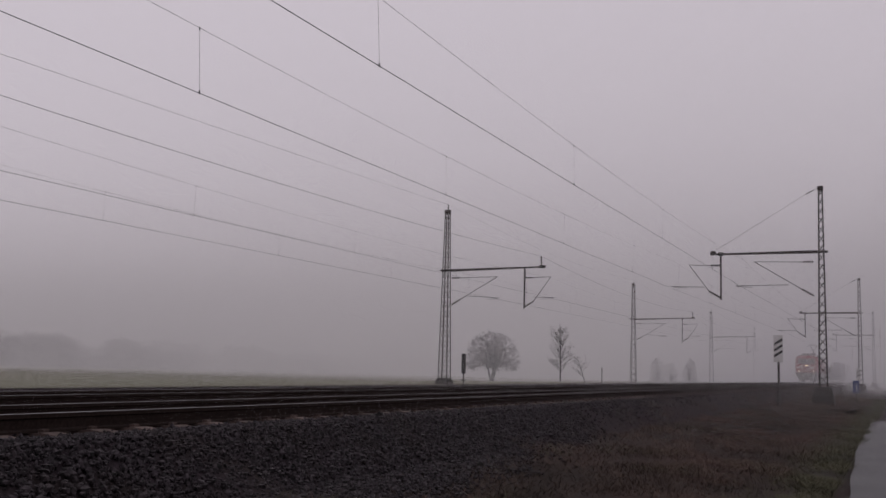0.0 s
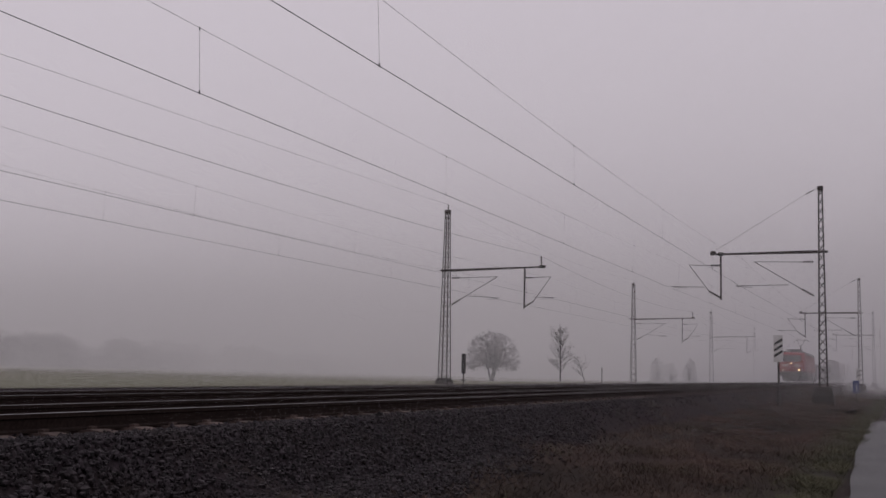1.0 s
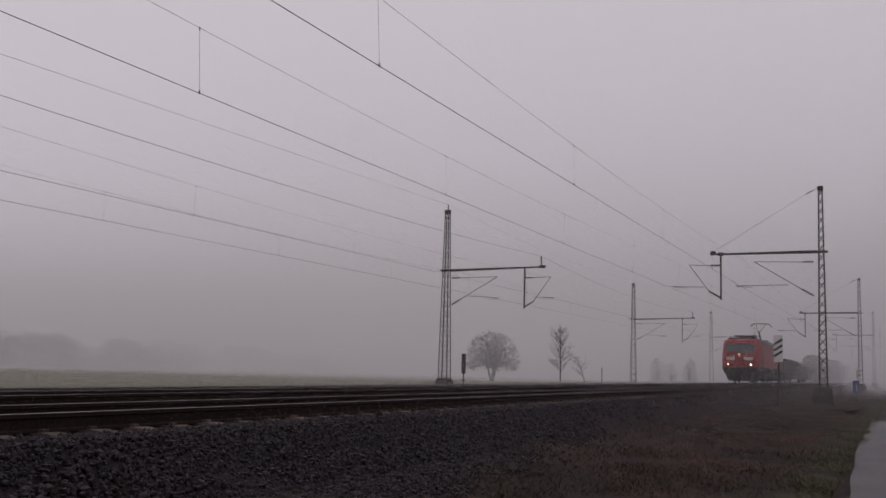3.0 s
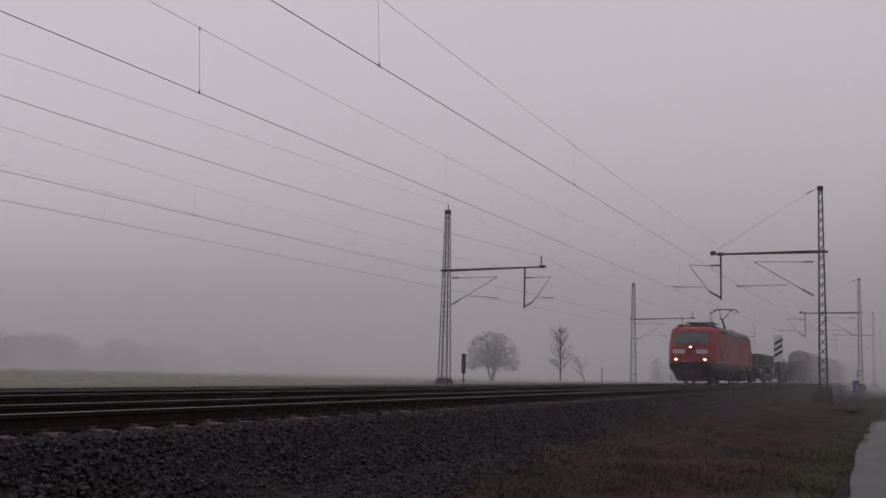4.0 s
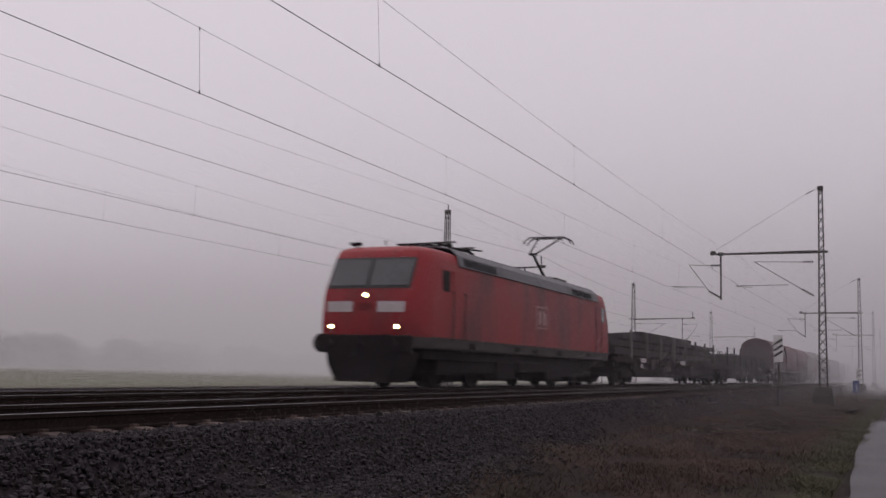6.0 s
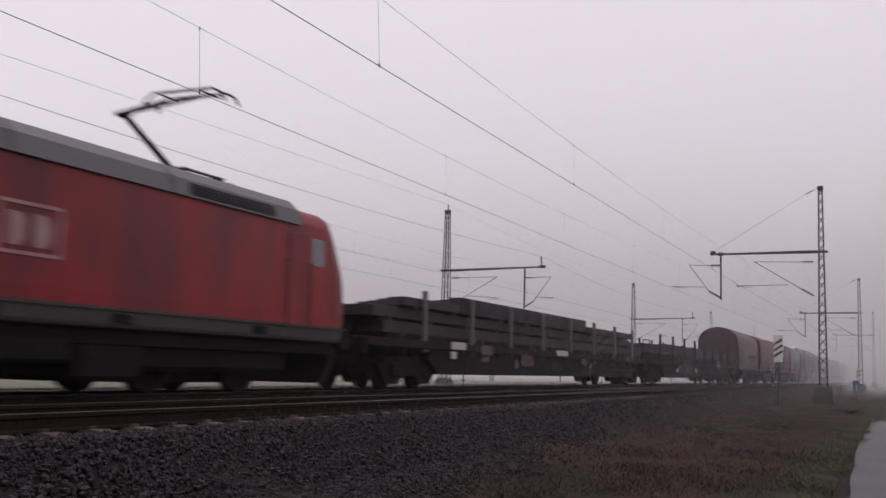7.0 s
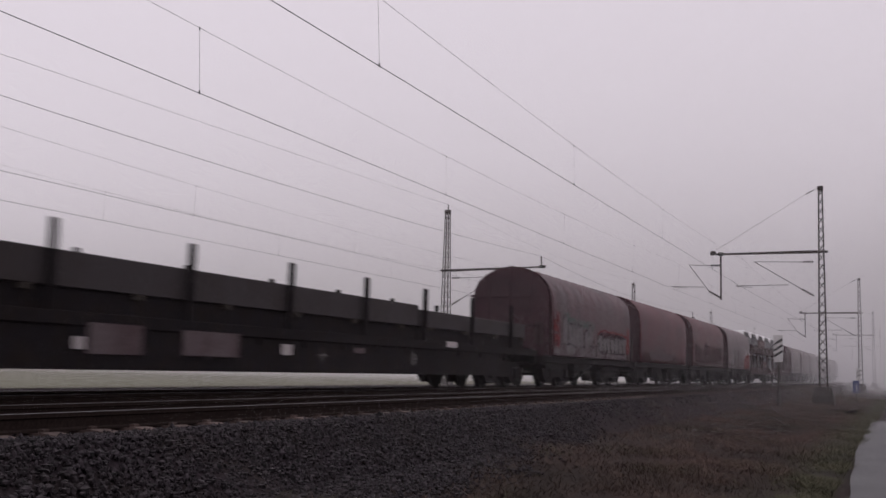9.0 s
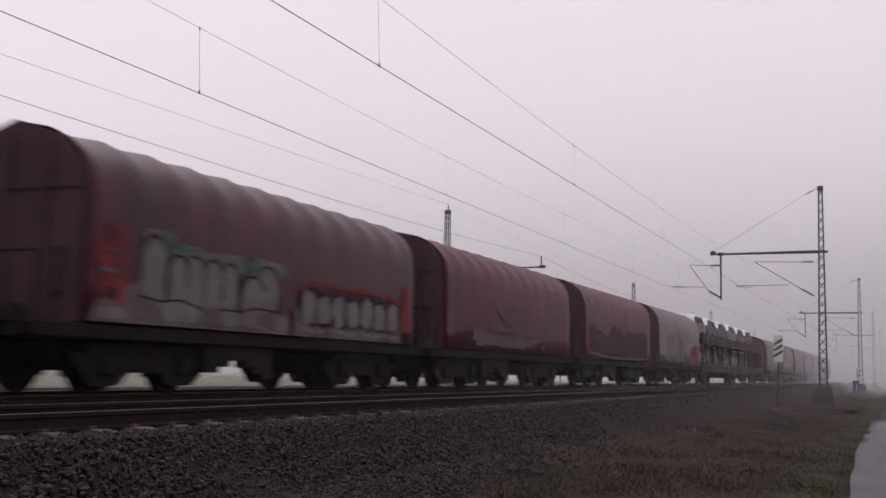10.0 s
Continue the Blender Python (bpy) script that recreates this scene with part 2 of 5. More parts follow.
def build_ground():
    bm = fresh()
    ys = [-400, -60, -10, -4] + [i * 1.0 for i in range(0, 90)] + [100, 150, 250, 600, 4500]
    xs = sorted({p[0] for p in PROFILE} | {-5.0 + 0.25 * i for i in range(0, 17)} | {-5.3})
    rows = []
    for y in ys:
        row = []
        for x in xs:
            z = ground_z(x)
            if -5.6 < x < -0.9 and -5 < y < 100:
                z += 0.07 * noise.noise((x * 0.9, y * 0.5, 3.0))
            row.append(bm.verts.new((x, y, z)))
        rows.append(row)
    for a, b in zip(rows, rows[1:]):
        for i in range(len(xs) - 1):
            f = bm.faces.new((a[i], a[i + 1], b[i + 1], b[i]))
            mid = (xs[i] + xs[i + 1]) / 2
            f.material_index = 1 if (-29.3 < mid < -18.7 or -15.7 < mid < -5.5) else 2 if mid < -29.3 or mid > 6 else 0
            f.smooth = True
    ob = link("ground", bm, [M_GROUND, M_BED, M_FIELD])
    tagged(ob, "brown grassy verge, dark ballast beds and flat green field", "ground", kind="structure")
    bm = fresh()
    rows = [((float(np.interp(y, [8, 16, 26, 43], [-0.6, -0.7, -0.96, -1.06])) + 0.05 * noise.noise((0, y * 0.35, 0)), y), (2.4, y)) for y in range(-20, 43, 1)]
    rows += [((-1.0, 44.0), (2.5, 42.6)), ((-0.6, 45.2), (2.8, 43.0)), ((0.3, 46.3), (3.4, 43.4)), ((2.0, 47.0), (5.0, 43.7)), ((8, 47.4), (9, 43.9)), ((60, 48.0), (60, 44.4))]
    top = [[bm.verts.new((*a, -1.095)), bm.verts.new((*b, -1.085))] for a, b in rows]
    for a, b in zip(top, top[1:]):
        bm.faces.new((a[0], a[1], b[1], b[0]))
    low = bmesh.ops.extrude_face_region(bm, geom=list(bm.faces))
    bmesh.ops.translate(bm, verts=[v for v in low["geom"] if isinstance(v, bmesh.types.BMVert)], vec=(0, 0, 0.03))
    bmesh.ops.recalc_face_normals(bm, faces=list(bm.faces))
    tagged(link("pavement", bm, M_PATH), "wet grey asphalt farm path beside the line", "path", kind="structure")


build_ground()

# ---- tracks ----
RAIL_PROFILE = [(-0.036, 0), (0.036, 0), (0.036, -0.04), (0.010, -0.055), (0.010, -0.14), (0.072, -0.155), (0.072, -0.172),
                (-0.072, -0.172), (-0.072, -0.155), (-0.010, -0.14), (-0.010, -0.055), (-0.036, -0.04)]


def rail_mesh():
    bm = fresh()
    vs = loft(bm, [[(x, y, z) for x, z in RAIL_PROFILE] for y in (-60, 0, 20, 60, 200, 900)])
    bmesh.ops.recalc_face_normals(bm, faces=list(bm.faces))
    for f in bm.faces:
        f.material_index = 0 if f.normal.z > 0.9 and f.calc_center_median().z > -0.01 else 1
    me = bpy.data.meshes.new("rail")
    bm.to_mesh(me)
    bm.free()
    me.materials.append(M_RAILTOP)
    me.materials.append(M_RAIL)
    return me


def sleeper_mesh():
    bm = fresh()
    ends = [(-1.3, 0.05), (-0.95, 0.01), (-0.5, 0.035), (0.5, 0.035), (0.95, 0.01), (1.3, 0.05)]
    loft(bm, [[(x, -0.15, -0.36), (x, 0.15, -0.36), (x, 0.115, -0.17 - dz), (x, -0.115, -0.17 - dz)] for x, dz in ends])
    for s in (-1, 1):
        for t in (-1, 1):
            box(bm, s * 0.75 + t * 0.12 - 0.03, s * 0.75 + t * 0.12 + 0.03, -0.04, 0.04, -0.19, -0.155)
    bmesh.ops.recalc_face_normals(bm, faces=list(bm.faces))
    me = bpy.data.meshes.new("sleeper")
    bm.to_mesh(me)
    bm.free()
    me.materials.append(M_SLEEPER)
    return me


RAIL, SLEEPER = rail_mesh(), sleeper_mesh()


def build_track(x, label, count, z=0.0):
    root = tagged(new("railway_track"), label, "railway track", "parallel railway tracks")
    root.location = (x, 0, z)
    for s in (-1, 1):
        tagged(shared("rail", RAIL, root, pose(s * GAUGE / 2, 0, 0)), "steel rail with bright worn head")
    for i in range(count):
        shared("sleeper", SLEEPER, root, pose(0, 3.33 + 0.63 * i, 0.015 + random.uniform(-0.006, 0.006), 0, 0, random.uniform(-0.5, 0.5)))
    return root


build_track(XB, "empty railway track with concrete sleepers on dark ballast", 200)
build_track(XA, "railway track carrying the freight train on concrete sleepers", 120)
build_track(XC, "inner railway track with rusty rail sides on ballast", 80, -0.92)
build_track(XD, "outer railway track beside the field on ballast", 80, -0.92)


# ---- overhead line ----
def lattice_mast(top, base, w0=0.46, w1=0.22, taper=True, bays=22, foot=0.92):
    """Two-faced lattice mast: four angle legs, crossed bracing, a cap plate and a concrete footing."""
    root = new("catenary_mast")
    legs = {}
    for sx in (-1, 1):
        for sy in (-1, 1):
            bm = fresh()
            a, b = Vector((sx * w0 / 2, sy * w0 / 2, base)), Vector((sx * w1 / 2, sy * w1 / 2, top))
            for off in ((0.06, 0.008), (0.008, 0.06)):
                ox, oy = off
                loft(bm, [[p + Vector((i * ox - (sx + 1) / 2 * ox, j * oy - (sy + 1) / 2 * oy, 0)) for i, j in ((0, 0), (1, 0), (1, 1), (0, 1))] for p in (a, b)])
            part("leg", bm, M_STEEL, root)
    bm = fresh()
    for i in range(bays):
        z0, z1 = base + 0.5 + (top - base - 0.6) * i / bays, base + 0.5 + (top - base - 0.6) * (i + 1) / bays
        f0, f1 = [(w0 + (w1 - w0) * (z - base) / (top - base)) / 2 for z in (z0, z1)]
        for s in (-1, 1):
            tube(bm, (-f0, s * f0, z0), (f1, s * f1, z1), 0.017, 4, caps=False)
            tube(bm, (f0, s * f0, z0), (-f1, s * f1, z1), 0.017, 4, caps=False)
            tube(bm, (s * f0, s * -f0, z0), (s * f1, s * f1, z1), 0.012, 4, caps=False)
    part("lattice_bracing", bm, M_STEEL, root)
    part("cap_plate", box(fresh(), -w1 / 2 - 0.03, w1 / 2 + 0.03, -w1 / 2 - 0.03, w1 / 2 + 0.03, top - 0.25, top, 0.01), M_STEEL, root)
    bm = fresh()
    loft(bm, [[(i * r, j * r, z) for i, j in ((-1, -1), (1, -1), (1, 1), (-1, 1))] for r, z in ((0.62, base - 0.7), (0.54, base + foot - 0.5), (0.45, base + foot - 0.15), (0.34, base + foot))])
    part("footing", bm, M_CONC, root, "weathered concrete footing")
    return root


def insulator(bm, a, b, r=0.058, discs=5):
    a, b = Vector(a), Vector(b)
    tube(bm, a, b, r * 0.6, 6)
    for i in range(discs):
        p = a.lerp(b, (i + 0.5) / discs)
        d = (b - a).normalized() * 0.012
        tube(bm, p - d, p + d, r * 1.25, 8)


def cantilever(root, x0, xw, s, zt, zb, zw, reach):
    """Hinged bracket from x0 towards the wire at xw; s is the side it reaches to."""
    bm = fresh()
    knee = (x0 + s * (abs(xw - x0) * reach), 0, zt)
    tube(bm, (x0 + s * 0.55, 0, zt - 0.05), knee, 0.018, 6)
    tube(bm, (x0 + s * 0.65, 0, zb + 0.38), knee, 0.021, 6)
    part("bracket_tube", bm, M_STEEL, root)
    bm = fresh()
    insulator(bm, (x0, 0, zt - 0.05), (x0 + s * 0.55, 0, zt - 0.05))
    part("insulator", bm, M_INSUL, root, "dark ribbed insulator")
    bm = fresh()
    insulator(bm, (x0, 0, zb), (x0 + s * 0.65, 0, zb + 0.38), 0.07)
    part("insulator", bm, M_INSUL, root, "dark ribbed insulator")
    bm = fresh()
    r0 = (x0 + s * abs(xw - x0) * 0.33, 0, zb + (zt - zb) * 0.32)
    tube(bm, r0, (xw + s * 0.15, 0, zw + 0.12), 0.017, 6)
    tube(bm, (xw + s * 0.1, 0, zw + 0.1), (xw - s * 0.75, 0, zw + 0.02), 0.012, 5)
    tube(bm, (xw, 0, zw), (xw, 0, zw + 0.1), 0.012, 5)
    part("registration_arm", bm, M_STEEL, root)


def mast_right():
    r = lattice_mast(11.18, -0.86, 0.5, 0.24)
    z = 7.5
    bm = fresh()
    loft(bm, [[(x, i * 0.07, zz + j * h) for i, j in ((-1, -1), (1, -1), (1, 1), (-1, 1))] for x, zz, h in ((0.35, z, 0.055), (-0.5, z, 0.085), (-5.95, z - 0.03, 0.042))])
    part("cross_arm", bm, M_STEEL, r)
    part("drop_post", box(fresh(), -5.515, -5.425, -0.05, 0.05, 4.85, 7.45, 0.01), M_STEEL, r)
    bm = fresh()
    tube(bm, (-0.1, 0, 11.1), (-0.75, 0, 10.78), 0.012, 5)
    insulator(bm, (-0.35, 0, 10.98), (-0.75, 0, 10.78), 0.045, 3)
    part("stay_insulator", bm, M_INSUL, r)
    part("stay_wire", tube(fresh(), (-0.75, 0, 10.78), (-5.75, 0, 7.7), 0.008, 5), M_WIRE, r)
    bm = fresh()
    box(bm, -6.05, -5.75, -0.09, 0.09, 7.42, 7.66, 0.02)
    box(bm, -5.62, -5.32, -0.07, 0.07, 7.38, 7.58, 0.02)
    part("arm_fitting", bm, M_STEEL, r)
    cantilever(r, -0.42, XB + 3.95 - 0.35, -1, 7.0, 5.05, 5.52, 0.78)
    cantilever(r, -5.5, XA + 3.95 - 0.05, -1, 6.88, 4.98, 5.52, 0.66)
    return r


def mast_left():
    r = lattice_mast(12.0, -0.6, 0.74, 0.32, True, 17, 0.55)
    z = 7.62
    bm = fresh()
    loft(bm, [[(x, i * 0.07, zz + j * h) for i, j in ((-1, -1), (1, -1), (1, 1), (-1, 1))] for x, zz, h in ((-0.5, z, 0.06), (0.6, z, 0.085), (7.3, z + 0.14, 0.045))])
    part("cross_arm", bm, M_STEEL, r)
    part("drop_post", box(fresh(), 5.865, 5.965, -0.05, 0.05, 4.85, 7.7, 0.01), M_STEEL, r)
    bm = fresh()
    insulator(bm, (7.12, 0, 7.75), (7.12, 0, 8.5), 0.075, 4)
    box(bm, 6.98, 7.42, -0.1, 0.1, 7.68, 7.88, 0.02)
    part("post_insulator", bm, M_INSUL, r, "dark post insulator carrying a feeder")
    bm = fresh()
    insulator(bm, (0.03, 0, 12.0), (0.03, 0, 12.4), 0.06, 3)
    part("top_insulator", bm, M_INSUL, r, "dark post insulator on the mast top")
    cantilever(r, 0.45, 3.9, 1, 7.12, 5.15, 5.5, 1.0)
    cantilever(r, 5.95, 7.9, 1, 7.07, 5.0, 5.5, 0.96)
    return r


R_Y = [2.5, 62.76, 121.6, 182.5, 243.0, 303.0]
L_Y = [12.0, 70.9, 129.8, 188.3, 248.0, 308.0]
mr, ml = mast_right(), mast_left()
mr.location, ml.location = (-3.95, R_Y[1], 0), (-29.95, L_Y[1], 0)
tagged(mr, "grey steel lattice catenary mast with arm over two tracks", "catenary mast", "catenary masts along the line")
tagged(ml, "grey steel lattice catenary mast on the field side", "catenary mast", "catenary masts along the line")
for y in R_Y[:1] + R_Y[2:]:
    copy_thing(mr, pose(-3.95, y, 0))
for y in L_Y[:1] + L_Y[2:]:
    copy_thing(ml, pose(-29.95, y, -0.1 if y < 70 else -0.42))


def cable(bm, pts, r, n=5):
    """One unbroken wire through the points."""
    loft(bm, [[(x + r * math.cos(i * math.tau / n), y, z + r * math.sin(i * math.tau / n)) for i in range(n)] for x, y, z in pts])
    return bm


def wire_run(x, ys, zc, zm, sag, stag, drops, label):
    """One electrified track's contact wire, messenger wire and droppers from support to support."""
    root = tagged(new("overhead_line"), label, "overhead line", "overhead lines above the tracks")
    low, high = [], []
    for i, (a, b) in enumerate(zip(ys, ys[1:])):
        sa, sb = stag * (-1) ** i, -stag * (-1) ** i

        def at(u, z):
            keep = 1.0 if z == zc else 0.2
            return (x + (sa + (sb - sa) * u) * keep, a + (b - a) * u, z)
        n = 20
        low += [at(j / n, zc) for j in range(n)]
        high += [at(j / n, zm - sag * 4 * (j / n) * (1 - j / n)) for j in range(n)]
        k = max(2, round((b - a) / 12))
        for j in range(k):
            u = (j + drops) / k
            z = zm - sag * 4 * u * (1 - u)
            bd = fresh()
            tube(bd, at(u, zc), at(u, z), 0.003, 4, caps=False)
            foot = Vector(at(u, zc))
            tube(bd, foot - Vector((0, 0, 0.02)), foot + Vector((0, 0, 0.05)), 0.016, 5)
            tube(bd, at(u, z - 0.04), at(u, z + 0.02), 0.014, 5)
            part("dropper", bd, M_WIRE, root)
    part("contact_wire", cable(fresh(), low, 0.0072), M_WIRE, root)
    part("messenger_wire", cable(fresh(), high, 0.004), M_WIRE, root)


wire_run(XB, [-56.0] + R_Y, 5.57, 7.12, 0.47, -0.15, 0.108, "dark contact and messenger wires above the empty track")
wire_run(XA, [-56.0] + R_Y, 5.53, 7.12, 0.46, -0.15, 0.143, "dark contact and messenger wires above the train")
wire_run(XC, [-46.0] + L_Y, 5.57, 7.0, 0.47, 0.12, 0.55, "thin overhead wires above the inner field track")
wire_run(XD, [-46.0] + L_Y, 5.53, 6.95, 0.45, 0.12, 0.55, "thin overhead wires above the outer field track")


def feeder(x, zs, sag, r, label):
    """A bare cable from mast to mast; zs are its heights at the supports."""
    ys = [-46.0] + L_Y
    pts = [(x, a + (b - a) * j / 20, za + (zb - za) * j / 20 - s * 4 * (j / 20) * (1 - j / 20))
           for a, b, za, zb, s in zip(ys, ys[1:], zs, zs[1:], [sag, sag, 0.7, 0.7, 0.7, 0.7]) for j in range(20)]
    tagged(link("feeder_cable", cable(fresh(), pts, r), M_WIRE), label, "feeder cable")


feeder(-29.92, [11.3, 11.32, 12.4, 11.98, 11.98, 11.98, 11.98], 0.08, 0.0075, "bare feeder cable running over the mast tops")
feeder(-22.85, [7.9, 7.88, 8.52, 8.1, 8.1, 8.1, 8.1], 0.36, 0.0095, "bare feeder cable on the mast arm insulators")


# ---- small railway signs ----
def stripe_board():
    root = tagged(new("distance_board"), "white board with three black slanted stripes on dark post", "railway sign")
    x, y, g = -5.22, 52.0, -0.72
    part("post", tube(fresh(), (0, 0, 0), (0, 0, 2.0), 0.05, 10), M_STEEL, root)
    part("board", box(fresh(), -0.205, 0.205, -0.085, -0.055, 1.92, 3.17, 0.01), M_WHITE, root)
    for i in range(3):
        bm = fresh()
        z = 2.13 + i * 0.27
        loft(bm, [[(-0.19, yy, z), (0.19, yy, z + 0.24), (0.19, yy, z + 0.36), (-0.19, yy, z + 0.12)] for yy in (-0.089, -0.083)])
        part("stripe", bm, M_BLACK, root)
    bm = fresh()
    tube(bm, (0, 0, -0.4), (0, 0, 0.62), 0.15, 8, 0.11)
    part("base", bm, M_CONC, root)
    root.location = (x, y, g)


def back_board():
    root = tagged(new("signal_board"), "dark narrow upright signal board on short post", "railway sign")
    part("post", tube(fresh(), (0, 0, 0), (0, 0, 1.0), 0.045, 8), M_STEEL, root)
    part("board", box(fresh(), -0.16, 0.16, -0.05, 0.03, 0.78, 2.2, 0.02), M_BLACK, root)
    part("crossbar", box(fresh(), -0.22, 0.22, -0.03, 0.03, 0.28, 0.36, 0.01), M_STEEL, root)
    root.location = (-29.0, 72.2, -0.5)


def blue_plate():
    root = tagged(new("blue_sign"), "small blue sign with white upright bar on a post", "road sign")
    part("post", tube(fresh(), (0, 0, 0), (0, 0, 1.2), 0.03, 8), M_STEEL, root)
    part("plate", box(fresh(), -0.2, 0.2, -0.05, -0.03, 0.62, 1.42, 0.01), M_BLUE, root)
    part("bar", box(fresh(), 0.01, 0.07, -0.058, -0.052, 0.65, 1.15), M_WHITE, root)
    root.location = (-2.77, 76.0, -1.0)


def trail_sign():
    root = tagged(new("marker_board"), "small pale board with dark slanted stripes beside the mast", "railway sign")
    part("post", tube(fresh(), (0, 0, 0), (0, 0, 1.6), 0.04, 8), M_STEEL, root)
    part("board", box(fresh(), -0.2, 0.2, -0.07, -0.045, 1.3, 2.5, 0.01), M_WHITE, root)
    for i in range(2):
        bm = fresh()
        z = 1.6 + i * 0.4
        loft(bm, [[(-0.19, yy, z), (0.19, yy, z + 0.22), (0.19, yy, z + 0.34), (-0.19, yy, z + 0.12)] for yy in (-0.074, -0.069)])
        part("stripe", bm, M_BLACK, root)
    root.location = (-4.05, 118.0, -0.86)


stripe_board(), back_board(), blue_plate(), trail_sign()


# ---- bare winter trees ----
def twig_part(root, V):
    ob = new("crown", quads_mesh("crown", np.array(V), 3, M_TWIG))
    ob.parent = root


def spray(V, rng, p, d, length, width, count, wild=0.8):
    """Fine twigs fanning out from p about d."""
    for _ in range(count):
        e = (d + Vector((rng.uniform(-wild, wild), rng.uniform(-wild, wild), rng.uniform(-wild * 0.6, wild)))).normalized() * length * rng.uniform(0.5, 1.2)
        w = e.orthogonal().normalized() * width
        V.extend([tuple(p - w), tuple(p + w), tuple(p + e)])


def round_tree(name, label, x, y, base, height, width, seed, limbs=70, twigs=27, low=0.2, thick=0.0017):
    """A broad bare crown: several stems rise from a short bole and fan to a dome of twigs."""
    rng = random.Random(seed)
    root = tagged(new(name), label, "tree")
    root.location = (x, y, base)
    bt, V = fresh(), []
    stems = []
    for k in range(4):
        a = rng.uniform(0, math.tau)
        foot = Vector((rng.uniform(-0.25, 0.25), rng.uniform(-0.25, 0.25), -0.2))
        mid = foot + Vector((math.cos(a) * width * 0.10, math.sin(a) * width * 0.10, height * 0.42))
        tube(bt, foot, mid, height * 0.022, 6, height * 0.014)
        stems.append((foot, mid))
    def inside():
        a, e, r = rng.uniform(0, math.tau), rng.uniform(-0.45, 1.0), rng.random() ** 0.4
        c = math.sqrt(1 - e * e)
        mid_z = height * (low + 0.2)
        span = height * 0.97 - mid_z
        return Vector((math.cos(a) * c * width / 2 * r, math.sin(a) * c * width / 2 * r, mid_z + e * span * r * (1.0 if e > 0 else 0.75)))

    heart = Vector((0, 0, height * 0.4))
    for k in range(limbs):
        foot, mid = stems[k % 4]
        tip = inside()
        start = foot.lerp(mid, rng.uniform(0.6, 1.0))
        knee = start.lerp(tip, 0.5) + Vector((0, 0, height * 0.04))
        tube(bt, start, knee, height * 0.008, 4, height * 0.005, caps=False)
        tube(bt, knee, tip, height * 0.005, 4, height * 0.0015, caps=False)
    for k in range(limbs * 16):
        p = inside()
        spray(V, rng, p, (p - heart).normalized(), height * 0.085, height * thick, twigs // 3, 1.3)
    part("trunk", bt, M_BARK, root)
    twig_part(root, V)


def leader_tree(name, label, x, y, base, height, width, seed, branches=34, lean=0.0):
    """A young tree with one leading stem and rising side branches."""
    rng = random.Random(seed)
    root = tagged(new(name), label, "tree")
    root.location = (x, y, base)
    bt, V = fresh(), []
    top = Vector((lean * height, 0, height * 0.93))
    tube(bt, (0, 0, -0.2), top * 0.5, height * 0.016, 6, height * 0.011)
    tube(bt, top * 0.5, top, height * 0.011, 5, height * 0.003)
    for k in range(branches):
        u = 0.2 + 0.76 * k / branches
        p = top * u
        a = rng.uniform(0, math.tau)
        reach = width / 2 * math.sin(math.pi * min(1, 0.15 + 0.85 * (u - 0.1) / 0.95)) ** 0.8 * rng.uniform(0.55, 1.05)
        tip = p + Vector((math.cos(a) * reach + lean, math.sin(a) * reach, reach * rng.uniform(0.6, 1.3)))
        knee = p.lerp(tip, 0.5) - Vector((0, 0, reach * 0.1))
        tube(bt, p, knee, height * 0.005, 4, height * 0.003, caps=False)
        tube(bt, knee, tip, height * 0.003, 4, height * 0.001, caps=False)
        for j in range(4):
            q = p.lerp(knee, 0.5 + 0.25 * j) if j < 2 else knee.lerp(tip, 0.3 * (j - 1))
            out = ((tip - p).normalized() + Vector((rng.uniform(-0.9, 0.9), rng.uniform(-0.9, 0.9), rng.uniform(-0.3, 0.8)))).normalized()
            end = q + out * reach * rng.uniform(0.3, 0.55)
            tube(bt, q, end, height * 0.002, 3, height * 0.0007, caps=False)
            for e in (0.35, 0.7, 1.0):
                spray(V, rng, q.lerp(end, e), out, height * 0.06, height * 0.0008, 4, 1.2)
    part("trunk", bt, M_BARK, root)
    twig_part(root, V)


round_tree("bare_tree", "broad rounded bare tree standing in foggy field", -52.3, 140.6, -0.9, 7.1, 7.6, 3, 80, 36, 0.2, 0.0011)
leader_tree("bare_tree", "slender young bare tree beside the field track", -33.2, 110.1, -0.5, 6.0, 3.5, 8, 44)
post = tagged(link("marker_post", tube(fresh(), (0, 0, -0.3), (0, 0, 1.7), 0.05, 8), M_STEEL), "thin dark marker post beside the line", "post")
post.location = (-27.9, 107.0, -0.6)
leader_tree("bare_shrub", "low bare leaning shrub beside the line", -29.4, 106.5, -0.5, 2.9, 2.2, 11, 20, -0.35)
round_tree("bare_shrub", "bare bush fading in fog", -34.8, 167.0, -0.6, 3.9, 2.4, 14, 26, 18, 0.0, 0.003)
round_tree("bare_shrub", "bare bush fading in fog", -33.0, 168.0, -0.6, 3.2, 2.4, 15, 26, 18, 0.0, 0.003)
round_tree("bare_shrub", "bare bush fading in fog", -28.5, 160.0, -0.6, 3.7, 2.0, 16, 26, 18, 0.0, 0.003)
for i in range(34):
    u = i / 33
    round_tree("distant_tree", "bare tree in a wood edge lost in fog", -226 + 84 * u + random.uniform(-3, 3), 213 + 58 * u + random.uniform(-8, 8), -1.3,
               random.choice((8.6, 9.4, 10.2, 7.6)) - 2.4 * u, random.choice((16.0, 20.0, 14.0)), 30 + i, 60, 27, -0.05, 0.0035)


